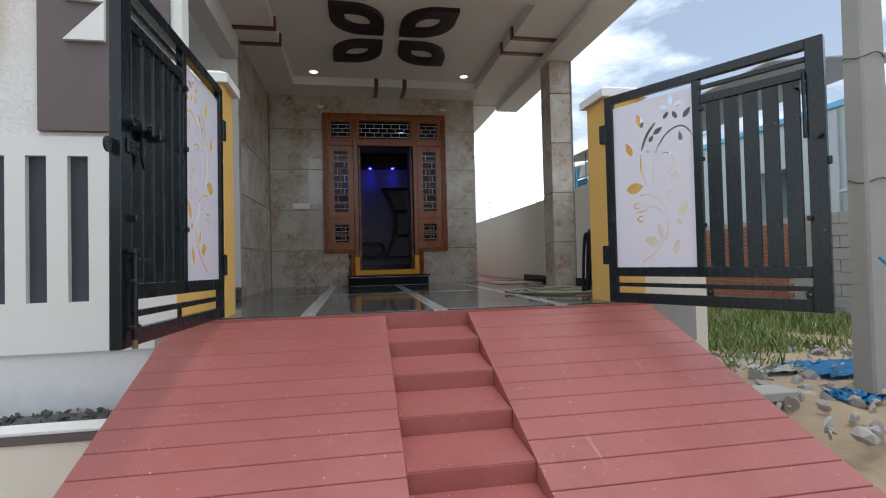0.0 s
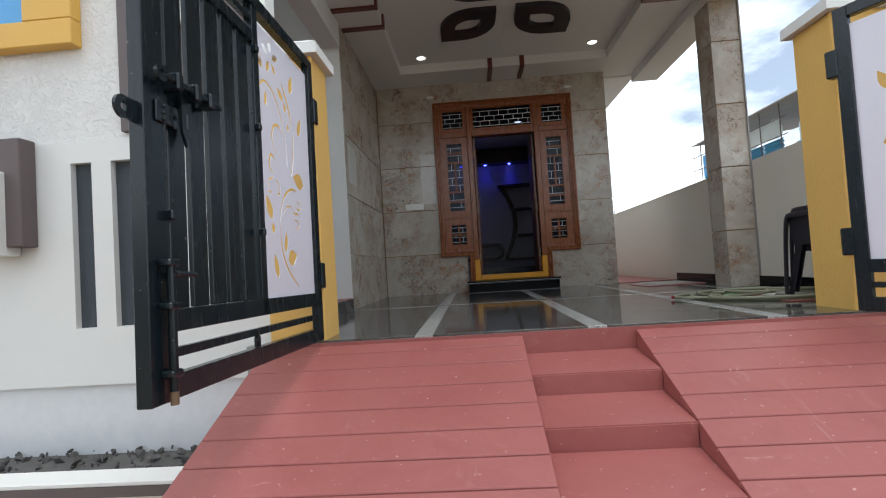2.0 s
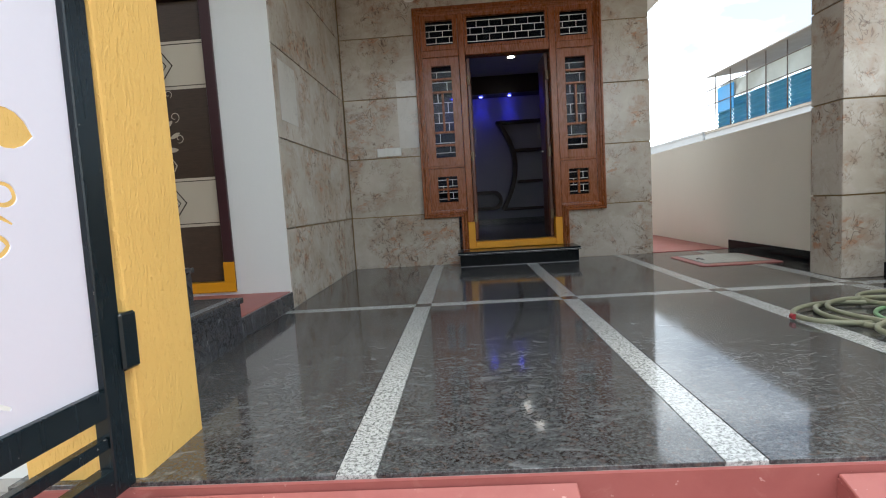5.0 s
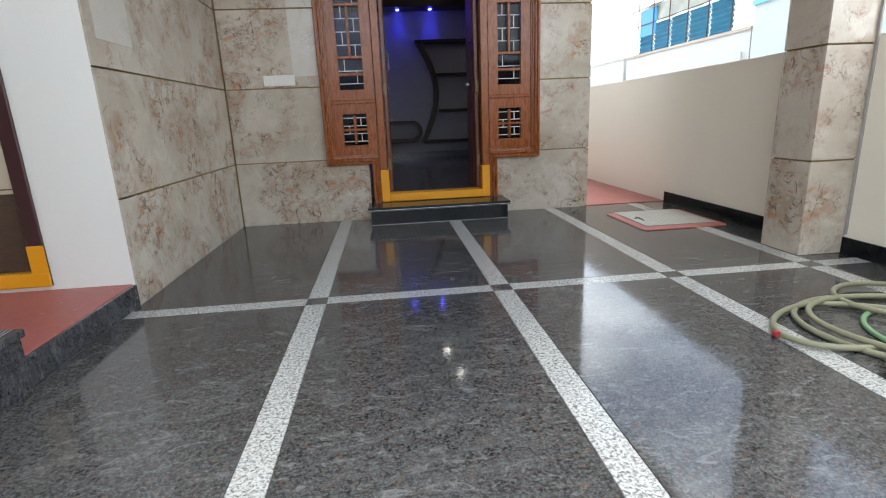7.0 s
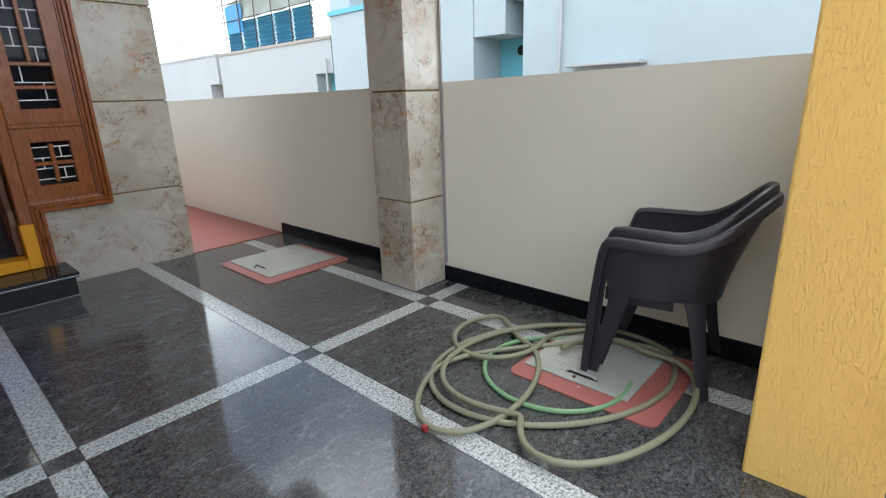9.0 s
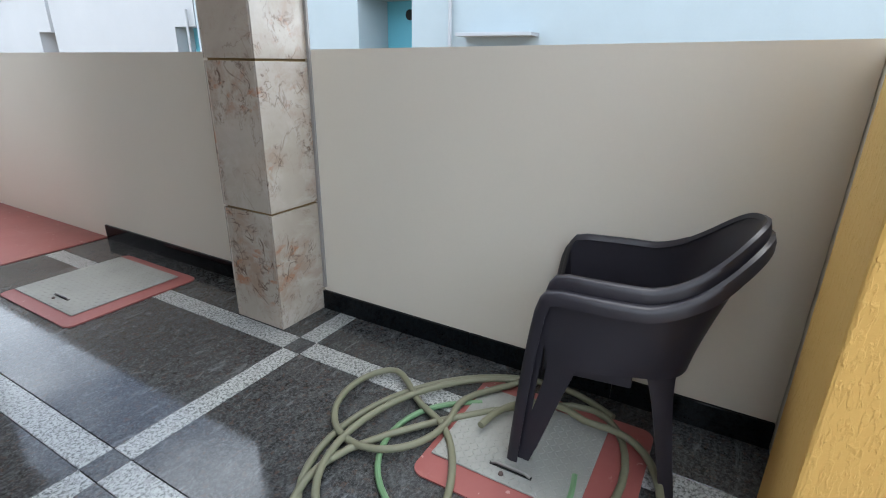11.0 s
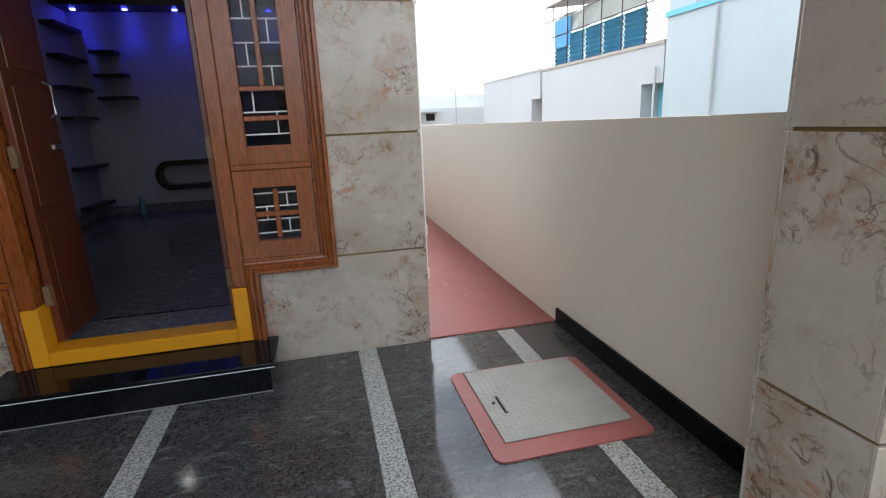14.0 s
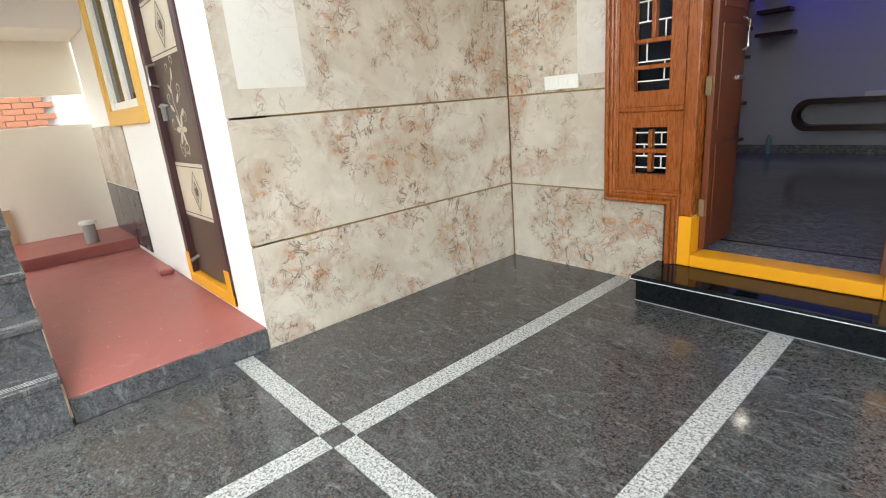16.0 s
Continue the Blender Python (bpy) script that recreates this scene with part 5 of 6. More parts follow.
        oo_ = [(Vector((side, 0, 0)), 0.038 - 0.012 * k / 7) for k in range(8)]
        if side < 0:
            line, outs = ext[::-1] + line, oo_[::-1] + outs
        else:
            line, outs = line + ext, outs + oo_
    bm = bmesh.new()
    prev = None
    for i, (p, (o, w)) in enumerate(zip(line, outs)):
        t_ = (line[min(i + 1, len(line) - 1)] - line[max(i - 1, 0)]).normalized()
        nrm = t_.cross(o).normalized()
        if nrm.z + nrm.y * 0.6 < 0:
            nrm = -nrm
        prof = [(-w * 0.45, -0.012), (0.0, 0.003), (w * 0.75, 0.001), (w, -0.012), (w * 1.02, -0.036), (w * 0.9, -0.036)]
        row_ = [bm.verts.new(p + o * a + nrm * b) for a, b in prof]
        if prev:
            for k in range(len(prof) - 1):
                bm.faces.new((prev[k], prev[k + 1], row_[k + 1], row_[k]))
        prev = row_
    for v in bm.verts:
        v.co.z = max(v.co.z, 0.0)
    bmesh.ops.recalc_face_normals(bm, faces=bm.faces)
    bmesh.ops.solidify(bm, geom=bm.faces[:], thickness=0.004)
    bmesh.ops.recalc_face_normals(bm, faces=bm.faces)
    smooth(part("armrest_rim", bm, PLASTIC_DARK, root), 60)
    # seat
    bm = bmesh.new()
    M = 10
    g2 = [[bm.verts.new((0.235 * (2 * i / M - 1) * (0.40 + 0.55 * min(1.0, 2.0 * j / M) ** 0.6), -0.215 + 0.455 * j / M, 0.405 + 0.03 * (2 * i / M - 1) ** 2 + 0.02 * (j / M - 0.5) - (0.03 if j == M else 0.0))) for i in range(M + 1)] for j in range(M + 1)]
    for j in range(M):
        for i in range(M):
            bm.faces.new((g2[j][i], g2[j][i + 1], g2[j + 1][i + 1], g2[j + 1][i]))
    bmesh.ops.solidify(bm, geom=bm.faces[:], thickness=0.006)
    bmesh.ops.recalc_face_normals(bm, faces=bm.faces)
    smooth(part("seat", bm, PLASTIC_DARK, root))
    part("seat_apron", boxes((-0.215, 0.215, 0.225, 0.232, 0.335, 0.39), (-0.225, -0.217, -0.06, 0.22, 0.335, 0.40), (0.217, 0.225, -0.06, 0.22, 0.335, 0.40), bevel=0.002), PLASTIC_DARK, root)
    # legs: the shell runs on downwards, narrowing to each foot and wrapping the corner
    for sx in (-1, 1):
        for uc, ht, hf, wy in ((0.44, 0.135, 0.055, -0.05), (0.94, 0.055, 0.03, 0.06)):
            bm = bmesh.new()
            rows_ = []
            for q in range(17):
                f = q / 16
                z = 0.388 * (1 - f)
                half = hf + (ht - hf) * (0.45 * (1 - f) + 0.55 * (1 - f) ** 5)
                mid = uc + (0.025 * f if uc > 0.7 else 0.0)
                row_ = []
                for k in range(9):
                    u = sx * min(1.0, mid + half * (2 * k / 8 - 1))
                    row_.append(bm.verts.new(skin(u, z, wy)))
                rows_.append(row_)
            for A, B in zip(rows_, rows_[1:]):
                for k in range(8):
                    bm.faces.new((A[k], A[k + 1], B[k + 1], B[k]))
            bmesh.ops.remove_doubles(bm, verts=bm.verts, dist=0.0004)
            bmesh.ops.recalc_face_normals(bm, faces=bm.faces)
            bmesh.ops.solidify(bm, geom=bm.faces[:], thickness=0.006)
            bmesh.ops.recalc_face_normals(bm, faces=bm.faces)
            smooth(part("leg", bm, PLASTIC_DARK, root), 60)
    return root


seat_a = chair("charcoal plastic armchair, lower of two stacked by the wall")
CHAIR_SIZE = Matrix.Diagonal((0.82, 0.92, 1.0, 1.0))
seat_a.matrix_world = pose(2.718, 4.593, 0.0, 0, 0, 8) @ CHAIR_SIZE
seat_b = copy_thing(seat_a, pose(2.718, 4.589, 0.036, 0, 0, 8) @ Matrix.Diagonal((0.85, 0.94, 1.0, 1.0)))
tagged(seat_b, "charcoal plastic armchair, upper of two stacked by the wall")

# side door
sd = thing("door_2", (-2.05, 6.1, 0.14), "closed side door in brown and cream laminate with maroon frame", "door", kind="structure")
for s in ((DX0, DX0 + 0.075, SY - 0.012, 6.2, 0.142, DZ1), (DX1 - 0.075, DX1, SY - 0.012, 6.2, 0.142, DZ1), (DX0 + 0.076, DX1 - 0.076, SY - 0.012, 6.2, DZ1 - 0.08, DZ1)):
    part("frame_member", boxes(s, bevel=0.004), DARK_MAROON, sd)
part("threshold", boxes((DX0, DX1, SY - 0.016, 6.2, 0.1405, 0.215), bevel=0.004), YELLOW_GLOSS, sd, "turmeric yellow painted threshold")
for s in ((DX0 - 0.003, DX0 + 0.078, SY - 0.0165, SY - 0.0125, 0.2155, 0.36), (DX1 - 0.078, DX1 + 0.003, SY - 0.0165, SY - 0.0125, 0.2155, 0.36)):
    part("painted_foot", boxes(s), YELLOW_GLOSS, sd, "turmeric yellow painted jamb foot")
a, b = DX0 + 0.078, DX1 - 0.078
leaf2 = part("door_leaf", boxes((a, b, SY + 0.03, SY + 0.065, 0.22, DZ1 - 0.085)), LAMINATE_DARK, sd)
for z0, z1 in ((0.625, 0.975), (1.60, 1.93)):
    part("pale_band", boxes((a, b, SY + 0.0275, SY + 0.0295, z0, z1)), LAMINATE_PALE, leaf2, "cream laminate band")
    for z in (z0 + 0.02, z1 - 0.025):
        part("band_line", boxes((a, b, SY + 0.0255, SY + 0.027, z, z + 0.006)), LAMINATE_DARK, leaf2)
    cx, cz = (a + b) / 2 + 0.0, (z0 + z1) / 2
    for r0, r1 in ((0.13, 0.115), (0.07, 0.058)):
        bm = bmesh.new()
        o = [bm.verts.new((cx + dx * r0 * 0.75, SY + 0.026, cz + dz * r0)) for dx, dz in ((1, 0), (0, 1), (-1, 0), (0, -1))]
        i_ = [bm.verts.new((cx + dx * r1 * 0.75, SY + 0.026, cz + dz * r1)) for dx, dz in ((1, 0), (0, 1), (-1, 0), (0, -1))]
        for q in range(4):
            bm.faces.new((o[q], o[(q + 1) % 4], i_[(q + 1) % 4], i_[q]))
        bmesh.ops.solidify(bm, geom=bm.faces[:], thickness=0.001)
        part("diamond", bm, LAMINATE_DARK, leaf2, "dark diamond outline")
    part("diamond_centre", rod(bmesh.new(), (cx, SY + 0.0274, cz), (cx, SY + 0.0255, cz), 0.028, 0.026, 10), LAMINATE_DARK, leaf2)
# pale flower scroll on the dark band
cx, cz = (a + b) / 2 - 0.03, 1.28


fl = bmesh.new()
shapes = [ell(cx + 0.055 * math.cos(q * math.pi / 3), cz - 0.10 + 0.055 * math.sin(q * math.pi / 3), 0.035, 0.10, q * math.pi / 3) for q in range(6)]
shapes += [ell(cx + dx, cz + dz, 0.03, 0.08, r) for dx, dz, r in ((0.05, 0.08, 0.7), (-0.06, 0.14, 2.3), (0.03, 0.22, 1.2), (-0.09, 0.03, 2.6), (0.09, 0.0, 0.5))]
shapes += [stroke([(cx + x, cz + z) for x, z in pts], 0.006) for pts in ([(0, -0.03), (-0.04, 0.06), (-0.03, 0.15), (0.02, 0.21)], [(0.05, -0.16), (0.08, -0.21), (0.06, -0.25), (0.03, -0.23)], [(-0.05, -0.16), (-0.09, -0.2), (-0.08, -0.25)])]
shapes += [stroke(arc(cx + dx, cz + dz, r0, a0, a1, r0 * 0.3), 0.0035) for dx, dz, r0, a0, a1 in ((0.10, 0.13, 0.04, -90, 300), (-0.11, 0.09, 0.035, 270, -90), (0.07, 0.29, 0.03, -60, 300), (-0.03, 0.26, 0.03, 250, -80), (0.12, -0.02, 0.035, -120, 260), (-0.12, -0.06, 0.04, 300, -60), (0.03, -0.22, 0.04, 60, 400), (-0.04, -0.24, 0.035, 120, -220))]
for sh in shapes:
    lift = 0.0292 - 0.0002 * shapes.index(sh)
    fl.faces.new([fl.verts.new((x, SY + lift, z)) for x, z in sh])
part("flower_print", fl, LAMINATE_PALE, leaf2, "pale flower scroll print")
part("bolt", rod(bmesh.new(), (DX0 + 0.02, SY + 0.012, 1.33), (DX0 + 0.26, SY + 0.012, 1.33), 0.007), STEEL, leaf2, "chrome slide bolt")
part("bolt_plate", boxes((DX0 + 0.10, DX0 + 0.15, SY + 0.008, SY + 0.0295, 1.24, 1.345), bevel=0.003), STEEL, leaf2, "chrome bolt plate")
part("pull_handle", tube([(DX0 + 0.11, SY + 0.029, 1.45), (DX0 + 0.11, SY - 0.02, 1.46), (DX0 + 0.11, SY - 0.02, 1.57), (DX0 + 0.11, SY + 0.029, 1.58)], 0.009), STEEL, leaf2, "chrome pull handle")
part("door_stop", rod(bmesh.new(), (a + 0.07, SY + 0.0295, 0.34), (a + 0.08, SY - 0.03, 0.32), 0.012), STEEL, leaf2, "small steel door stop")

# side window
win = thing("window_1", (-3.2, 6.1, WZ0), "white sliding window in a yellow painted surround", "window", kind="structure")
part("surround", boxes((WX0 - 0.12, WX1 + 0.12, SY - 0.022, SY + 0.002, WZ0 - 0.12, WZ0 - 0.001), (WX0 - 0.12, WX0 - 0.001, SY - 0.022, SY + 0.002, WZ0, WZ1), (WX1 + 0.001, WX1 + 0.12, SY - 0.022, SY + 0.002, WZ0, WZ1), (WX0 - 0.12, WX1 + 0.12, SY - 0.022, SY + 0.002, WZ1 + 0.001, WZ1 + 0.12), bevel=0.003), YELLOW_SMOOTH, win, "yellow painted window surround")
for x0, x1 in ((WX0, (WX0 + WX1) / 2), ((WX0 + WX1) / 2 + 0.002, WX1)):
    sash = part("sash", boxes((x0, x0 + 0.055, 6.10, 6.15, WZ0, WZ1), (x1 - 0.055, x1, 6.10, 6.15, WZ0, WZ1), (x0 + 0.055, x1 - 0.055, 6.10, 6.15, WZ0, WZ0 + 0.06), (x0 + 0.055, x1 - 0.055, 6.10, 6.15, WZ1 - 0.06, WZ1), bevel=0.004), PLASTIC_WHITE, win)
    part("pane", boxes((x0 + 0.05, x1 - 0.05, 6.122, 6.126, WZ0 + 0.05, WZ1 - 0.05)), WINDOW_GLASS, sash)
# flat black panel in place of the unlit room behind window and door
solid("window_backing", boxes((WX0, WX1, 6.292, 6.31, WZ0, WZ1), (DX0, DX1, 6.292, 6.31, 0.0, DZ1)), OPENING_SHADE, "black panel standing in for the unlit room behind window and door", "wall", kind="structure")

# small things by the platform
tap = thing("floor_trap", (-4.25, 5.75, 0.22), "grey pipe fitting on the red floor", "pipe fitting")
part("pipe", rod(bmesh.new(), (-4.25, 5.75, 0.2205), (-4.25, 5.75, 0.40), 0.055, 0.05, 18), CONCRETE, tap)
part("collar", rod(bmesh.new(), (-4.25, 5.75, 0.40), (-4.25, 5.75, 0.43), 0.075, 0.07, 18), PLASTIC_WHITE, tap)
brick_red = solid("loose_stone", boxes((-2.92, -2.78, 5.95, 6.05, 0.1205, 0.17), bevel=0.015, seg=2), RED, "red painted lump of mortar at the wall foot", "stone")
box_ = thing("cardboard_sheet", (-4.9, 4.8, 0.22), "brown cardboard sheet leaning on the end wall", "cardboard")
part("sheet", boxes((-4.945, -4.93, 4.85, 5.25, 0.2205, 0.56), bevel=0.002), CARDBOARD, box_)
pipe = thing("drain_pipe", (2.17, 8.42, 0.05), "white plastic drain pipe on the house corner", "pipe")
part("pipe", rod(bmesh.new(), (2.172, 8.42, 0.30), (2.172, 8.42, 3.0), 0.03, 0.03, 14), PLASTIC_WHITE, pipe)
for z in (0.30, 0.58, 1.9):
    part("socket", rod(bmesh.new(), (2.172, 8.42, z), (2.172, 8.42, z + 0.06), 0.036, 0.036, 14), PLASTIC_WHITE, pipe)

# ---- front room ----
pel = thing("pelmet", (0.3, BW - 0.2, 2.79), "dark wooden pelmet with blue spot lamps over the far wall", "pelmet")
part("board", boxes((RW + 0.001, 1.799, BW - 0.42, BW - 0.001, 2.80, 3.149), bevel=0.004), WOOD_DARK, pel)
for x in (-1.20, -0.615, -0.03, 0.557, 1.138):
    part("spot_lens", rod(bmesh.new(), (x, BW - 0.17, 2.799), (x, BW - 0.17, 2.785), 0.033, 0.028, 16), BLUE_GLOW, pel, "glowing blue lamp lens")
    lamp = new("blue_spot", bpy.data.lights.new("blue_spot", "SPOT"))
    lamp.data.energy, lamp.data.color, lamp.data.spot_size, lamp.data.spot_blend = 3.0, (0.02, 0.03, 1.0), radians(75), 0.8
    lamp.data.shadow_soft_size = 0.03
    lamp.matrix_world = look((x, BW - 0.17, 2.78), (x, BW + 0.01, 2.1))
for x, y in ((1.05, 11.6), (-0.45, 11.7), (1.16, 10.75), (-0.52, 10.8)):
    lampc = thing("ceiling_lamp", (x, y, 3.13), "small round white ceiling lamp, switched on", "ceiling light", "room ceiling lamps")
    part("rim", rod(bmesh.new(), (x, y, 3.149), (x, y, 3.135), 0.08, 0.075, 24), PLASTIC_WHITE, lampc)
    part("diffuser", rod(bmesh.new(), (x, y, 3.1345), (x, y, 3.132), 0.062, 0.06, 24), ROOM_GLOW, lampc, "glowing white diffuser")

shelf = thing("curved_shelf", (1.5, BW - 0.1, 0.45), "dark wooden wall shelf with a curved side", "shelf")
curve = []
for i in range(25):
    f = i / 24
    curve.append((0.90 + 0.36 * math.sin(math.pi * (0.02 + 0.80 * f)) - 0.22 * f * f, 0.475 + 1.80 * f))
out = [(x - 0.045, z) for x, z in curve] + [(x + 0.045, z) for x, z in curve[::-1]]
part("curved_side", prism(out, BW - 0.21, BW - 0.001), WOOD_DARK, shelf)
for z, x in ((0.475, 0.92), (1.035, 1.24), (1.676, 1.20), (2.26, 0.85)):
    part("shelf_board", boxes((x, 1.798, BW - 0.21, BW - 0.001, z - 0.028, z + 0.028), bevel=0.003), WOOD_DARK, shelf)
tv = thing("tv_shelf", (0.15, BW - 0.1, 0.49), "dark wooden low wall shelf with rounded ends", "shelf")
TX, TVZ = 0.15, 0.675
ring_o = []
for sx in (1, -1):
    for q in range(-9, 10):
        a_ = radians(q * 10) * sx
        ring_o.append((TX + sx * (0.58 + 0.17 * math.cos(a_)), TVZ + 0.20 * math.sin(a_)))
bm = bmesh.new()
oo = [[bm.verts.new((TX + (x - TX) * k, y, TVZ + (z - TVZ) * kz)) for x, z in ring_o] for k, kz, y in ((1, 1, BW - 0.2), (0.92, 0.66, BW - 0.2), (0.92, 0.66, BW - 0.001), (1, 1, BW - 0.001))]
m = len(ring_o)
for A, B in zip(oo, oo[1:] + oo[:1]):
    for i in range(m):
        bm.faces.new((A[i], A[(i + 1) % m], B[(i + 1) % m], B[i]))
bmesh.ops.recalc_face_normals(bm, faces=bm.faces)
part("frame", bm, WOOD_DARK, tv)
for z, w in ((2.29, 0.30), (2.0, 0.37), (1.72, 0.43)):
    solid("wall_shelf", boxes((-1.11, -1.11 + w, BW - 0.22, BW - 0.001, z - 0.022, z + 0.022), bevel=0.003), WOOD_DARK, "small dark wooden floating shelf", "shelf", "floating shelves")
for z in (2.55, 2.19, 1.83, 1.47, 0.86, 0.36):
    solid("wall_shelf", boxes((RW + 0.001, RW + 0.16, BW - 0.75, BW - 0.02, z - 0.022, z + 0.022), bevel=0.003), WOOD_DARK, "dark wooden floating shelf on the side wall", "shelf", "floating shelves")
solid("set_top_box", boxes((0.12, 0.38, BW - 0.17, BW - 0.05, 0.8755, 0.93), bevel=0.005), PLASTIC_WHITE, "white set-top box on the low shelf", "box")
bottle = thing("water_bottle", (-0.86, BW - 0.1, IZ), "small clear blue plastic bottle on the floor by the wall", "bottle")
part("body", rod(bmesh.new(), (-0.86, BW - 0.1, IZ + 0.0005), (-0.86, BW - 0.1, IZ + 0.19), 0.036, 0.034, 16), BOTTLE, bottle)
part("neck", rod(bmesh.new(), (-0.86, BW - 0.1, IZ + 0.1905), (-0.86, BW - 0.1, IZ + 0.235), 0.032, 0.014, 16), BOTTLE, bottle)
part("cap", rod(bmesh.new(), (-0.86, BW - 0.1, IZ + 0.2355), (-0.86, BW - 0.1, IZ + 0.255), 0.016, 0.016, 12), TEAL, bottle, "teal screw cap")


# ---- neighbours ----
NX = 8.5
aqua = thing("neighbour_house", (12.0, 9.5, GZ), "pale ice blue two-storey house with a stepped recess", "house")
for s_ in ((NX, 16.0, 2.6, 9.07, GZ - 0.1, 3.05), (NX, 16.0, 10.17, 14.5, GZ - 0.1, 3.05), (NX + 0.9, 16.0, 9.071, 10.169, GZ - 0.1, 3.05)):
    part("wall", boxes(s_), ICE, aqua)
part("recess_cover", boxes((NX + 0.02, NX + 0.9, 9.46, 10.168, 2.2, 3.05), (NX + 0.02, NX + 0.9, 9.072, 9.459, 2.75, 3.05)), ICE, aqua)
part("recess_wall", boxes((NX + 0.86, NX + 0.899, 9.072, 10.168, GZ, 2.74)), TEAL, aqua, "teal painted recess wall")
part("round_vent", rod(bmesh.new(), (NX + 0.855, 9.66, 1.97), (NX + 0.83, 9.66, 1.97), 0.09, 0.09, 20), OPENING_SHADE, aqua, "round dark vent")
part("window_shade", boxes((NX - 0.32, NX - 0.001, 6.9, 8.1, 1.55, 1.60), bevel=0.006), HOUSE_WHITE, aqua, "white window shade")
w_ = part("window", boxes((NX - 0.03, NX - 0.001, 7.05, 7.95, 0.2, 1.42)), WINDOW_GLASS, aqua, "dark window")
part("window_frame", boxes((NX - 0.05, NX - 0.031, 7.05, 7.1, 0.2, 1.42), (NX - 0.05, NX - 0.031, 7.9, 7.95, 0.2, 1.42), (NX - 0.05, NX - 0.031, 7.101, 7.899, 1.37, 1.42)), WHITE, w_)
for y in (8.33, 13.1):
    part("pipe", rod(bmesh.new(), (NX - 0.06, y, GZ), (NX - 0.06, y, 3.0), 0.03, 0.03, 10), HOUSE_WHITE, aqua)
part("parapet_band", boxes((NX - 0.05, NX + 0.12, 2.6, 14.52, 3.0505, 3.15)), BAND_BLUE, aqua, "sky blue band along the roof edge")
part("parapet_block", boxes((NX + 0.02, NX + 0.5, 13.75, 14.5, 3.1505, 3.62), bevel=0.01), ICE, aqua)
for y in (12.2, 13.0):
    part("rail_post", rod(bmesh.new(), (NX + 0.05, y, 3.15), (NX + 0.05, y, 3.6), 0.02, 0.02, 8), HOUSE_WHITE, aqua)
part("hand_rail", rod(bmesh.new(), (NX + 0.05, 11.6, 3.42), (NX + 0.05, 13.2, 3.42), 0.018, 0.018, 8), HOUSE_WHITE, aqua)

white_h = thing("low_white_house", (11.0, 18.0, GZ), "low weathered white house with a plain parapet", "house")
part("wall", boxes((NX + 0.05, 14.0, 15.5, 20.77, GZ - 0.1, 2.60), (NX + 0.05, 14.0, 14.77, 15.499, 1.82, 2.60)), HOUSE_WHITE, white_h)
part("parapet", boxes((NX + 0.02, NX + 0.16, 14.75, 20.77, 2.601, 2.68), (NX + 0.161, 14.0, 14.75, 14.90, 2.601, 2.68)), MORTAR, white_h, "brownish mortar coping")
# blue coat puts the shade of the gap between houses into the colour
part("recess_wall", boxes((NX + 0.5, 14.0, 14.82, 15.498, GZ, 1.819)), TEAL, white_h, "side wall coloured blue for the shaded gap between houses")
part("pipe", rod(bmesh.new(), (NX - 0.02, 14.95, GZ), (NX - 0.02, 14.95, 2.15), 0.03, 0.03, 8), HOUSE_WHITE, white_h)
white_2 = thing("low_white_house", (11.2, 24.5, GZ), "second low weathered white house beyond", "house")
part("wall", boxes((NX + 0.3, 14.0, 22.2, 27.5, GZ - 0.1, 2.70), (NX + 0.3, 14.0, 21.5, 22.199, 1.80, 2.70)), HOUSE_WHITE, white_2)
part("parapet", boxes((NX + 0.27, NX + 0.4, 21.48, 27.5, 2.7005, 2.77)), HOUSE_WHITE, white_2)
# greyer wall stands in for the dark gap before the next house
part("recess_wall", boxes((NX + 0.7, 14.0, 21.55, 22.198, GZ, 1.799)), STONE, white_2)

fence = thing("sheet_enclosure", (10.0, 17.6, 2.96), "blue profiled sheets on scaffold poles on the roof", "sheet fence")
X0 = NX + 0.35
for i in range(5):
    y0, y1 = 15.3 + 0.94 * i, 15.3 + 0.94 * i + 0.92
    bm = bmesh.new()
    prof = []
    for q in range(29):
        z = 2.965 + 0.86 * q / 28
        prof.append((X0 + (0.03 if q % 4 in (0, 1) else 0.0), z))
    lo = [bm.verts.new((x, y0, z)) for x, z in prof]
    hi = [bm.verts.new((x, y1, z)) for x, z in prof]
    for q in range(28):
        bm.faces.new((lo[q], hi[q], hi[q + 1], lo[q + 1]))
    bmesh.ops.solidify(bm, geom=bm.faces[:], thickness=0.004)
    part("sheet", bm, SHEET_BLUE, fence)
for i in range(6):
    y = 15.28 + 0.94 * i
    part("pole", rod(bmesh.new(), (X0 - 0.06, y, 2.96), (X0 - 0.06, y, 4.75), 0.016, 0.016, 8), RUST, fence)
for z in (3.86, 4.35):
    part("rail", rod(bmesh.new(), (X0 - 0.06, 15.0, z), (X0 - 0.06, 20.6, z), 0.014, 0.014, 8), RUST, fence)
bm = bmesh.new()
rows_t = []
for i in range(19):
    y = 15.4 + 0.25 * i
    rows_t.append([bm.verts.new((X0 + 0.02 + 0.06 * math.sin(i * 1.3 + q), y, 3.86 + 0.13 * q + 0.02 * math.sin(i * 0.9))) for q in range(5)])
for A, B in zip(rows_t, rows_t[1:]):
    for q in range(4):
        bm.faces.new((A[q], A[q + 1], B[q + 1], B[q]))
bmesh.ops.solidify(bm, geom=bm.faces[:], thickness=0.004)
smooth(part("tarpaulin", bm, TARP_PALE, fence, "pale plastic sheet tied along the rail"), 60)
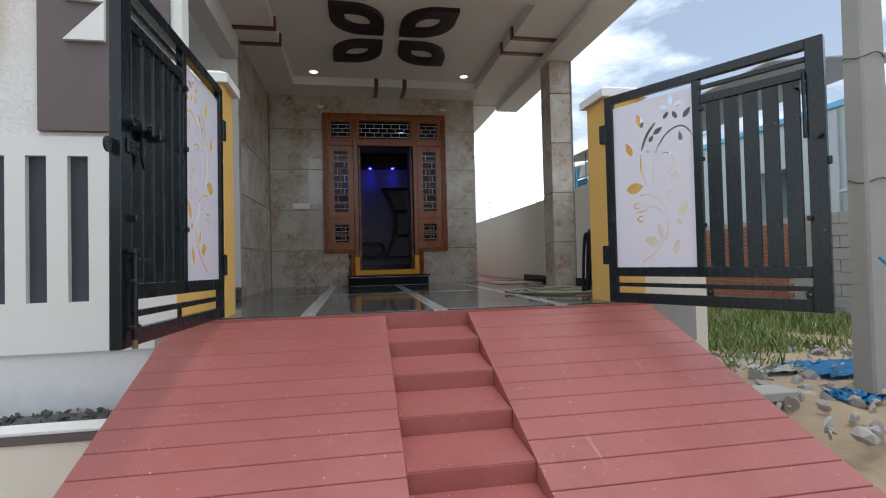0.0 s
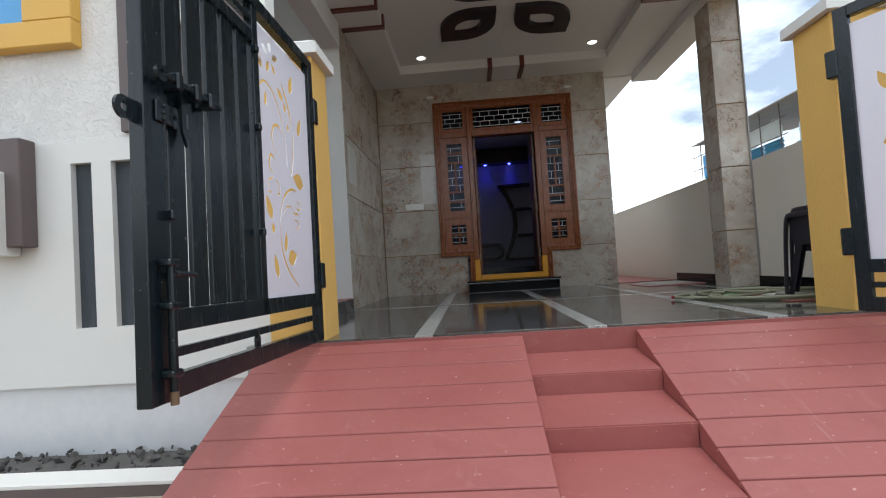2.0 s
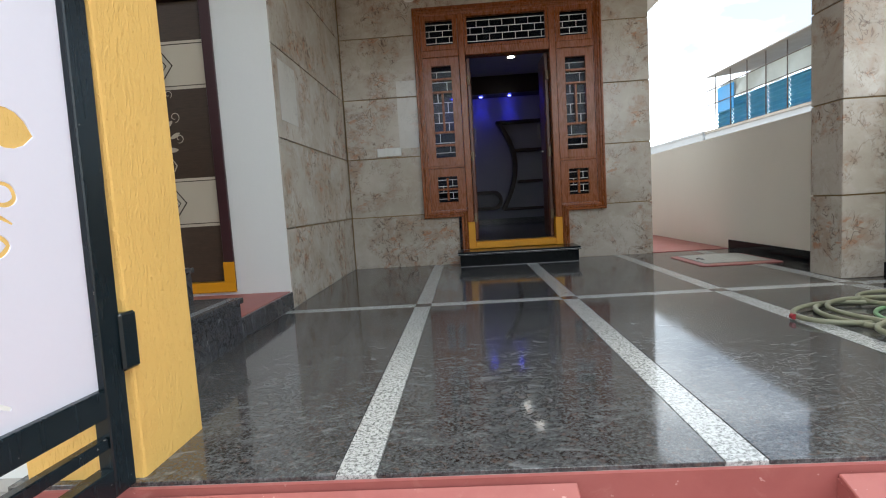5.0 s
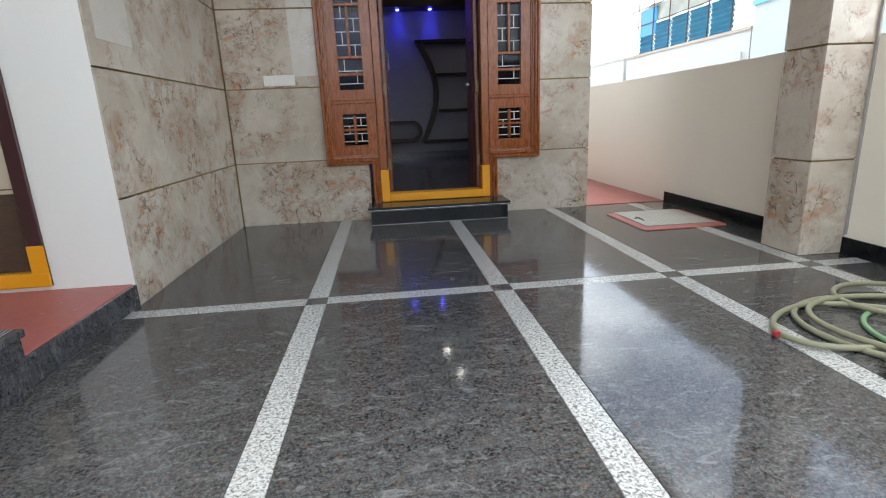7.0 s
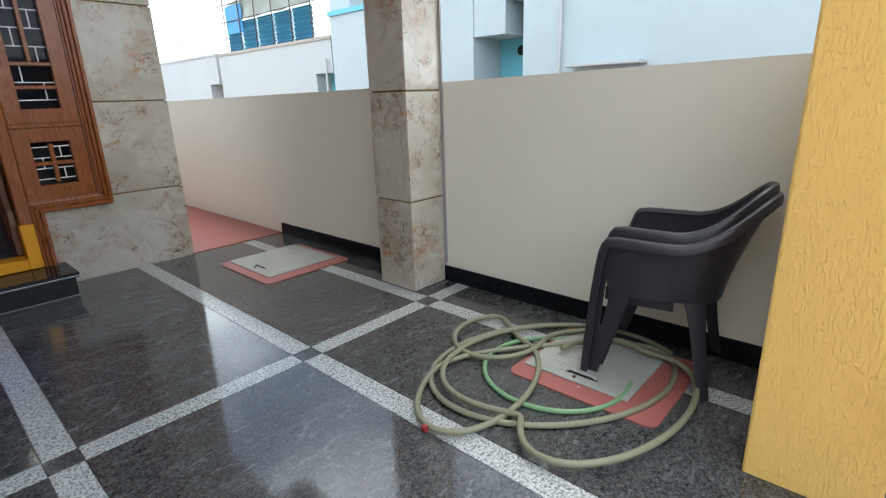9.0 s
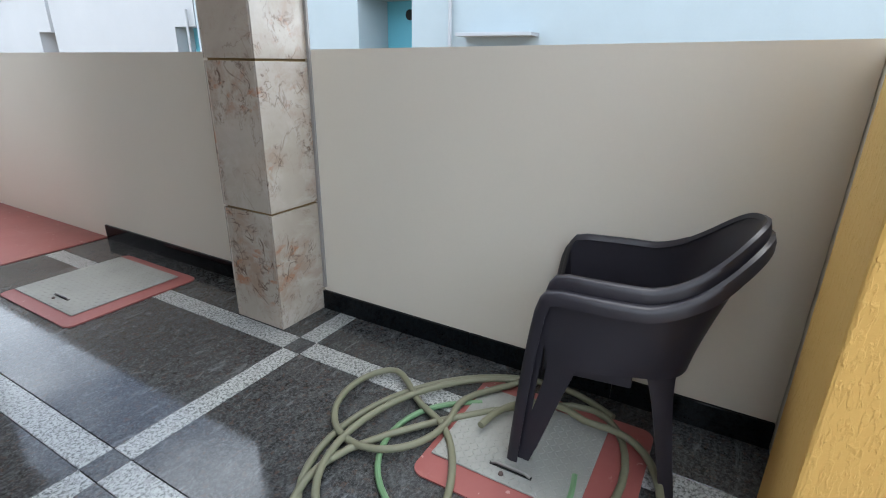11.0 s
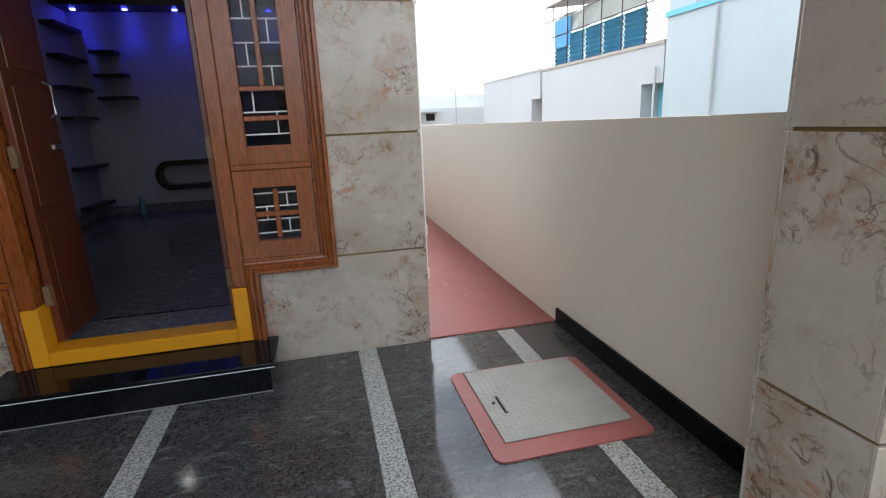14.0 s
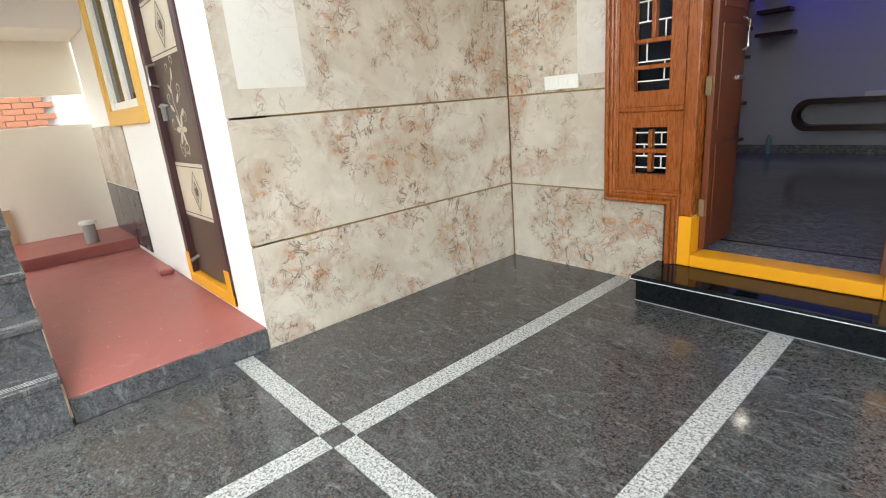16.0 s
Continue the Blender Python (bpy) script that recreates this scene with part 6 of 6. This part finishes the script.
part("tarpaulin", boxes((X0 - 0.04, X0 - 0.01, 18.9, 19.9, 3.5, 4.3), bevel=0.01), TARP, fence, "blue tarpaulin hanging from the rail")
part("roof_sheet", prism([(X0 - 0.25, 4.72), (X0 + 3.4, 5.1), (X0 + 3.4, 5.13), (X0 - 0.25, 4.75)], 9.4, 20.2), STONE, fence, "grey sheet roof on poles")

# the neighbours stand across the empty plot, well back from the boundary
EYE_LINE, AWAY = Vector((0.55, 3.95, 1.14)), 1.43
for r_ in (aqua, white_h, white_2, fence):
    r_.location = EYE_LINE + (r_.location - EYE_LINE) * AWAY
    r_.scale = (AWAY, AWAY, AWAY)
aqua.location += Vector((-0.09, 0.11, 0.0))
fence.location += Vector((0.0, 0.80, -0.386))

far = thing("far_house", (12.0, 42.0, GZ), "distant white and green two-storey house", "house")
part("wall", boxes((5.6, 14.0, 40.0, 46.0, GZ, 2.05)), HOUSE_WHITE, far)
part("storey", boxes((6.0, 13.5, 40.5, 46.0, 2.0505, 2.9)), TARP_PALE, far)
for x in (6.6, 7.8, 9.0):
    part("window", boxes((x, x + 0.6, 39.96, 40.0, 1.25, 1.7)), OPENING_SHADE, far)
part("balcony", boxes((5.6, 9.8, 39.2, 39.98, 1.8, 2.0)), HOUSE_WHITE, far)
orange = thing("far_house", (3.6, 47.0, GZ), "distant orange block of a house", "house")
part("wall", boxes((1.0, 4.6, 45.0, 49.0, GZ, 2.9)), YELLOW_SMOOTH, orange)
part("parapet", boxes((0.95, 4.65, 44.95, 49.05, 2.9005, 3.2)), TEAL, orange)
for x, y, z in ((9.2, 33.0, 4.3), (12.9, 34.0, 4.5)):
    ant = thing("aerial", (x, y, GZ), "thin roof aerial far off", "aerial", "aerials")
    part("mast", rod(bmesh.new(), (x, y, GZ), (x, y, z), 0.03, 0.02, 6), STONE, ant)
    part("bar", rod(bmesh.new(), (x - 0.5, y, z - 0.15), (x + 0.5, y, z - 0.15), 0.015, 0.015, 6), STONE, ant)
row = thing("far_row_of_houses", (-6.0, 20.0, GZ), "neighbouring houses behind the side passage", "house")
part("wall", boxes((-9.5, -8.0, 2.0, 9.0, GZ, 4.5)), HOUSE_WHITE, row)
for k in range(9):
    for i in range(6):
        o = 0.12 if k % 2 else 0.0
        piece("brick", (-7.998, -7.93, 4.6 + 0.235 * i + o, 4.825 + 0.235 * i + o, 1.2 + 0.08 * k, 1.272 + 0.08 * k), BRICK, row)

# right-hand plot: block wall, electric pole, grass, rubble, blue sheets
PZ = GZ + 0.20                  # level of the empty plot
block = thing("block_wall", (8.0, 9.0, PZ), "low unplastered wall of grey blocks and red brick", "wall")
part("mortar_core", boxes((8.0, 8.14, 3.0, 15.0, PZ - 0.2, 0.99)), MORTAR, block)
rnd = random.Random(4)
for k in range(9):
    z = PZ + 0.02 + 0.2 * k
    for i in range(14):
        y = 5.0 + 0.395 * i + (0.19 if k % 2 else 0.0)
        if y < 7.5:
            piece("block", (7.975 - 0.006 * rnd.random(), 8.0, y, y + 0.38, z, z + 0.188), CONCRETE, block)
for k in range(20):
    for i in range(13):
        y = 7.9 + 0.235 * i + (0.11 if k % 2 else 0.0)
        piece("brick", (7.982 - 0.005 * rnd.random(), 8.0, y, y + 0.225, PZ + 0.085 * k, PZ + 0.075 + 0.085 * k), BRICK, block)

pole = thing("electric_pole", (4.42, 3.52, GZ), "weathered grey concrete electric pole", "pole")
bm = boxes((4.30, 4.57, 3.42, 3.62, GZ - 0.1, 7.5), bevel=0.02)
for v in bm.verts:
    k = 1 - 0.035 * (v.co.z - GZ)
    v.co.x = 4.435 + (v.co.x - 4.435) * k
    v.co.y = 3.52 + (v.co.y - 3.52) * k
part("shaft", bm, CONCRETE, pole)
for z in (0.95, 2.0):
    part("wire_band", tube([(4.435 + 0.15 * math.cos(a), 3.52 + 0.12 * math.sin(a), z + 0.02 * math.sin(3 * a)) for a in [q * 2 * math.pi / 20 for q in range(21)]], 0.006, 6), RUST, pole, "twisted wire round the pole")
cab = [(4.12 + 0.25 * math.sin(q / 20 * 3.0) - 0.004 * q, 3.2 - 0.03 * q, 0.32 - 1.45 * (q / 20) ** 1.1) for q in range(21)]
smooth(solid("blue_cable", tube(cab, 0.012, 8), TARP, "blue plastic hose hanging beside the pole", "hose"))

# grass: one tangle of blades
verts, faces = [], []
rnd = random.Random(11)
for i in range(15000):
    x, y = rnd.uniform(3.6, 7.9), rnd.uniform(4.3, 10.0)
    if noise.noise(Vector((x * 0.9, y * 1.3, 0.0))) < -0.22 or (y < 5.0 and rnd.random() < 0.7):
        continue
    h = rnd.uniform(0.08, 0.30) * (0.7 + 0.4 * (y - 4.0) / 6)
    a = rnd.uniform(0, 6.28)
    w = rnd.uniform(0.006, 0.013)
    lx, ly = rnd.uniform(-0.14, 0.14), rnd.uniform(-0.14, 0.14)
    dx, dy = w * math.cos(a), w * math.sin(a)
    b0 = len(verts)
    verts += [(x - dx, y - dy, PZ), (x + dx, y + dy, PZ), (x + dx * 0.7 + lx * 0.4, y + dy * 0.7 + ly * 0.4, PZ + h * 0.6), (x - dx * 0.7 + lx * 0.4, y - dy * 0.7 + ly * 0.4, PZ + h * 0.6), (x + lx, y + ly, PZ + h)]
    faces += [(b0, b0 + 1, b0 + 2, b0 + 3), (b0 + 3, b0 + 2, b0 + 4)]
me = bpy.data.meshes.new("grass")
me.from_pydata(verts, [], faces)
gm = Graph("grass_blades", 0.75)
isl = gm.node("ShaderNodeNewGeometry").outputs["Random Per Island"]
gm.color(gm.ramp(isl, [(0.0, (0.07, 0.14, 0.025)), (0.6, (0.15, 0.21, 0.055)), (1.0, (0.34, 0.31, 0.15))]))
me.materials.append(gm.mat)
tagged(new("grass", me), "rough green and straw coloured weeds on the empty plot", "grass", kind="stuff")


def rubble(name, count, xr, yr, zr, size, material, label, seed):
    rn = random.Random(seed)
    bm = bmesh.new()
    for _ in range(count):
        s = size * rn.uniform(0.35, 1.0) ** 1.5
        m_ = Matrix.Translation((rn.uniform(*xr), rn.uniform(*yr), rn.uniform(*zr))) @ Euler((rn.random() * 6, rn.random() * 6, rn.random() * 6)).to_matrix().to_4x4() @ Matrix.Diagonal((s, s * rn.uniform(0.5, 1), s * rn.uniform(0.25, 0.6), 1))
        r = bmesh.ops.create_icosphere(bm, subdivisions=1, radius=1.0, matrix=m_)
        for v in r["verts"]:
            v.co += Vector([rn.uniform(-1, 1) * s * 0.22 for _ in range(3)])
    return solid(name, bm, material, label, "rubble", kind="stuff")


rubble("rubble", 420, (3.1, 6.4), (2.4, 5.2), (PZ - 0.02, PZ + 0.03), 0.085, STONE, "broken stone and mortar rubble on the ground", 3)
rubble("rubble", 240, (-3.6, -1.2), (3.5, 3.86), (-0.635, -0.59), 0.034, CLOD, "dark clods of earth along the plinth", 5)
rubble("rubble", 160, (-3.8, -1.25), (2.2, 3.28), (GZ - 0.02, GZ + 0.01), 0.04, STONE, "gravel and chips along the kerb", 8)


def crumpled(cx, cy, w, d, seed, material, label):
    bm = bmesh.new()
    N = 14
    g_ = [[bm.verts.new((cx + w * (i / N - 0.5) + 0.05 * noise.noise(Vector((i * 0.7, j * 0.6, seed))), cy + d * (j / N - 0.5) + 0.07 * noise.noise(Vector((i * 0.5, j * 0.8, seed + 5))), PZ + 0.03 + 0.07 * abs(noise.noise(Vector((i * 0.45, j * 0.5, seed + 9)))))) for i in range(N + 1)] for j in range(N + 1)]
    for j in range(N):
        for i in range(N):
            bm.faces.new((g_[j][i], g_[j][i + 1], g_[j + 1][i + 1], g_[j + 1][i]))
    bmesh.ops.solidify(bm, geom=bm.faces[:], thickness=0.002)
    return smooth(solid("plastic_sheet", bm, material, label, "plastic sheet", "plastic sheets"), 30)


crumpled(4.9, 4.15, 1.1, 0.6, 1, TARP, "crumpled blue plastic sheet on the rubble")
crumpled(3.95, 3.3, 0.32, 0.3, 3, TARP, "small scrap of blue plastic sheet on the rubble")
crumpled(4.2, 4.25, 0.5, 0.22, 7, TARP_PALE, "pale torn plastic sack on the rubble")

# unseen houses across the road, added to darken reflections in the porch
across = thing("opposite_house", (0.0, -11.0, GZ), "unseen plain house added across the road to darken reflections", "house")
part("wall", boxes((-14.0, 14.0, -14.0, -10.5, GZ - 0.1, 2.6)), MORTAR, across)
part("parapet", boxes((-14.0, 14.0, -10.56, -10.4, 2.6005, 2.9)), HOUSE_WHITE, across)
for x in (-6.0, -1.0, 4.0):
    part("window", boxes((x, x + 1.2, -10.53, -10.499, -0.2, 1.1)), OPENING_SHADE, across, "dark window")
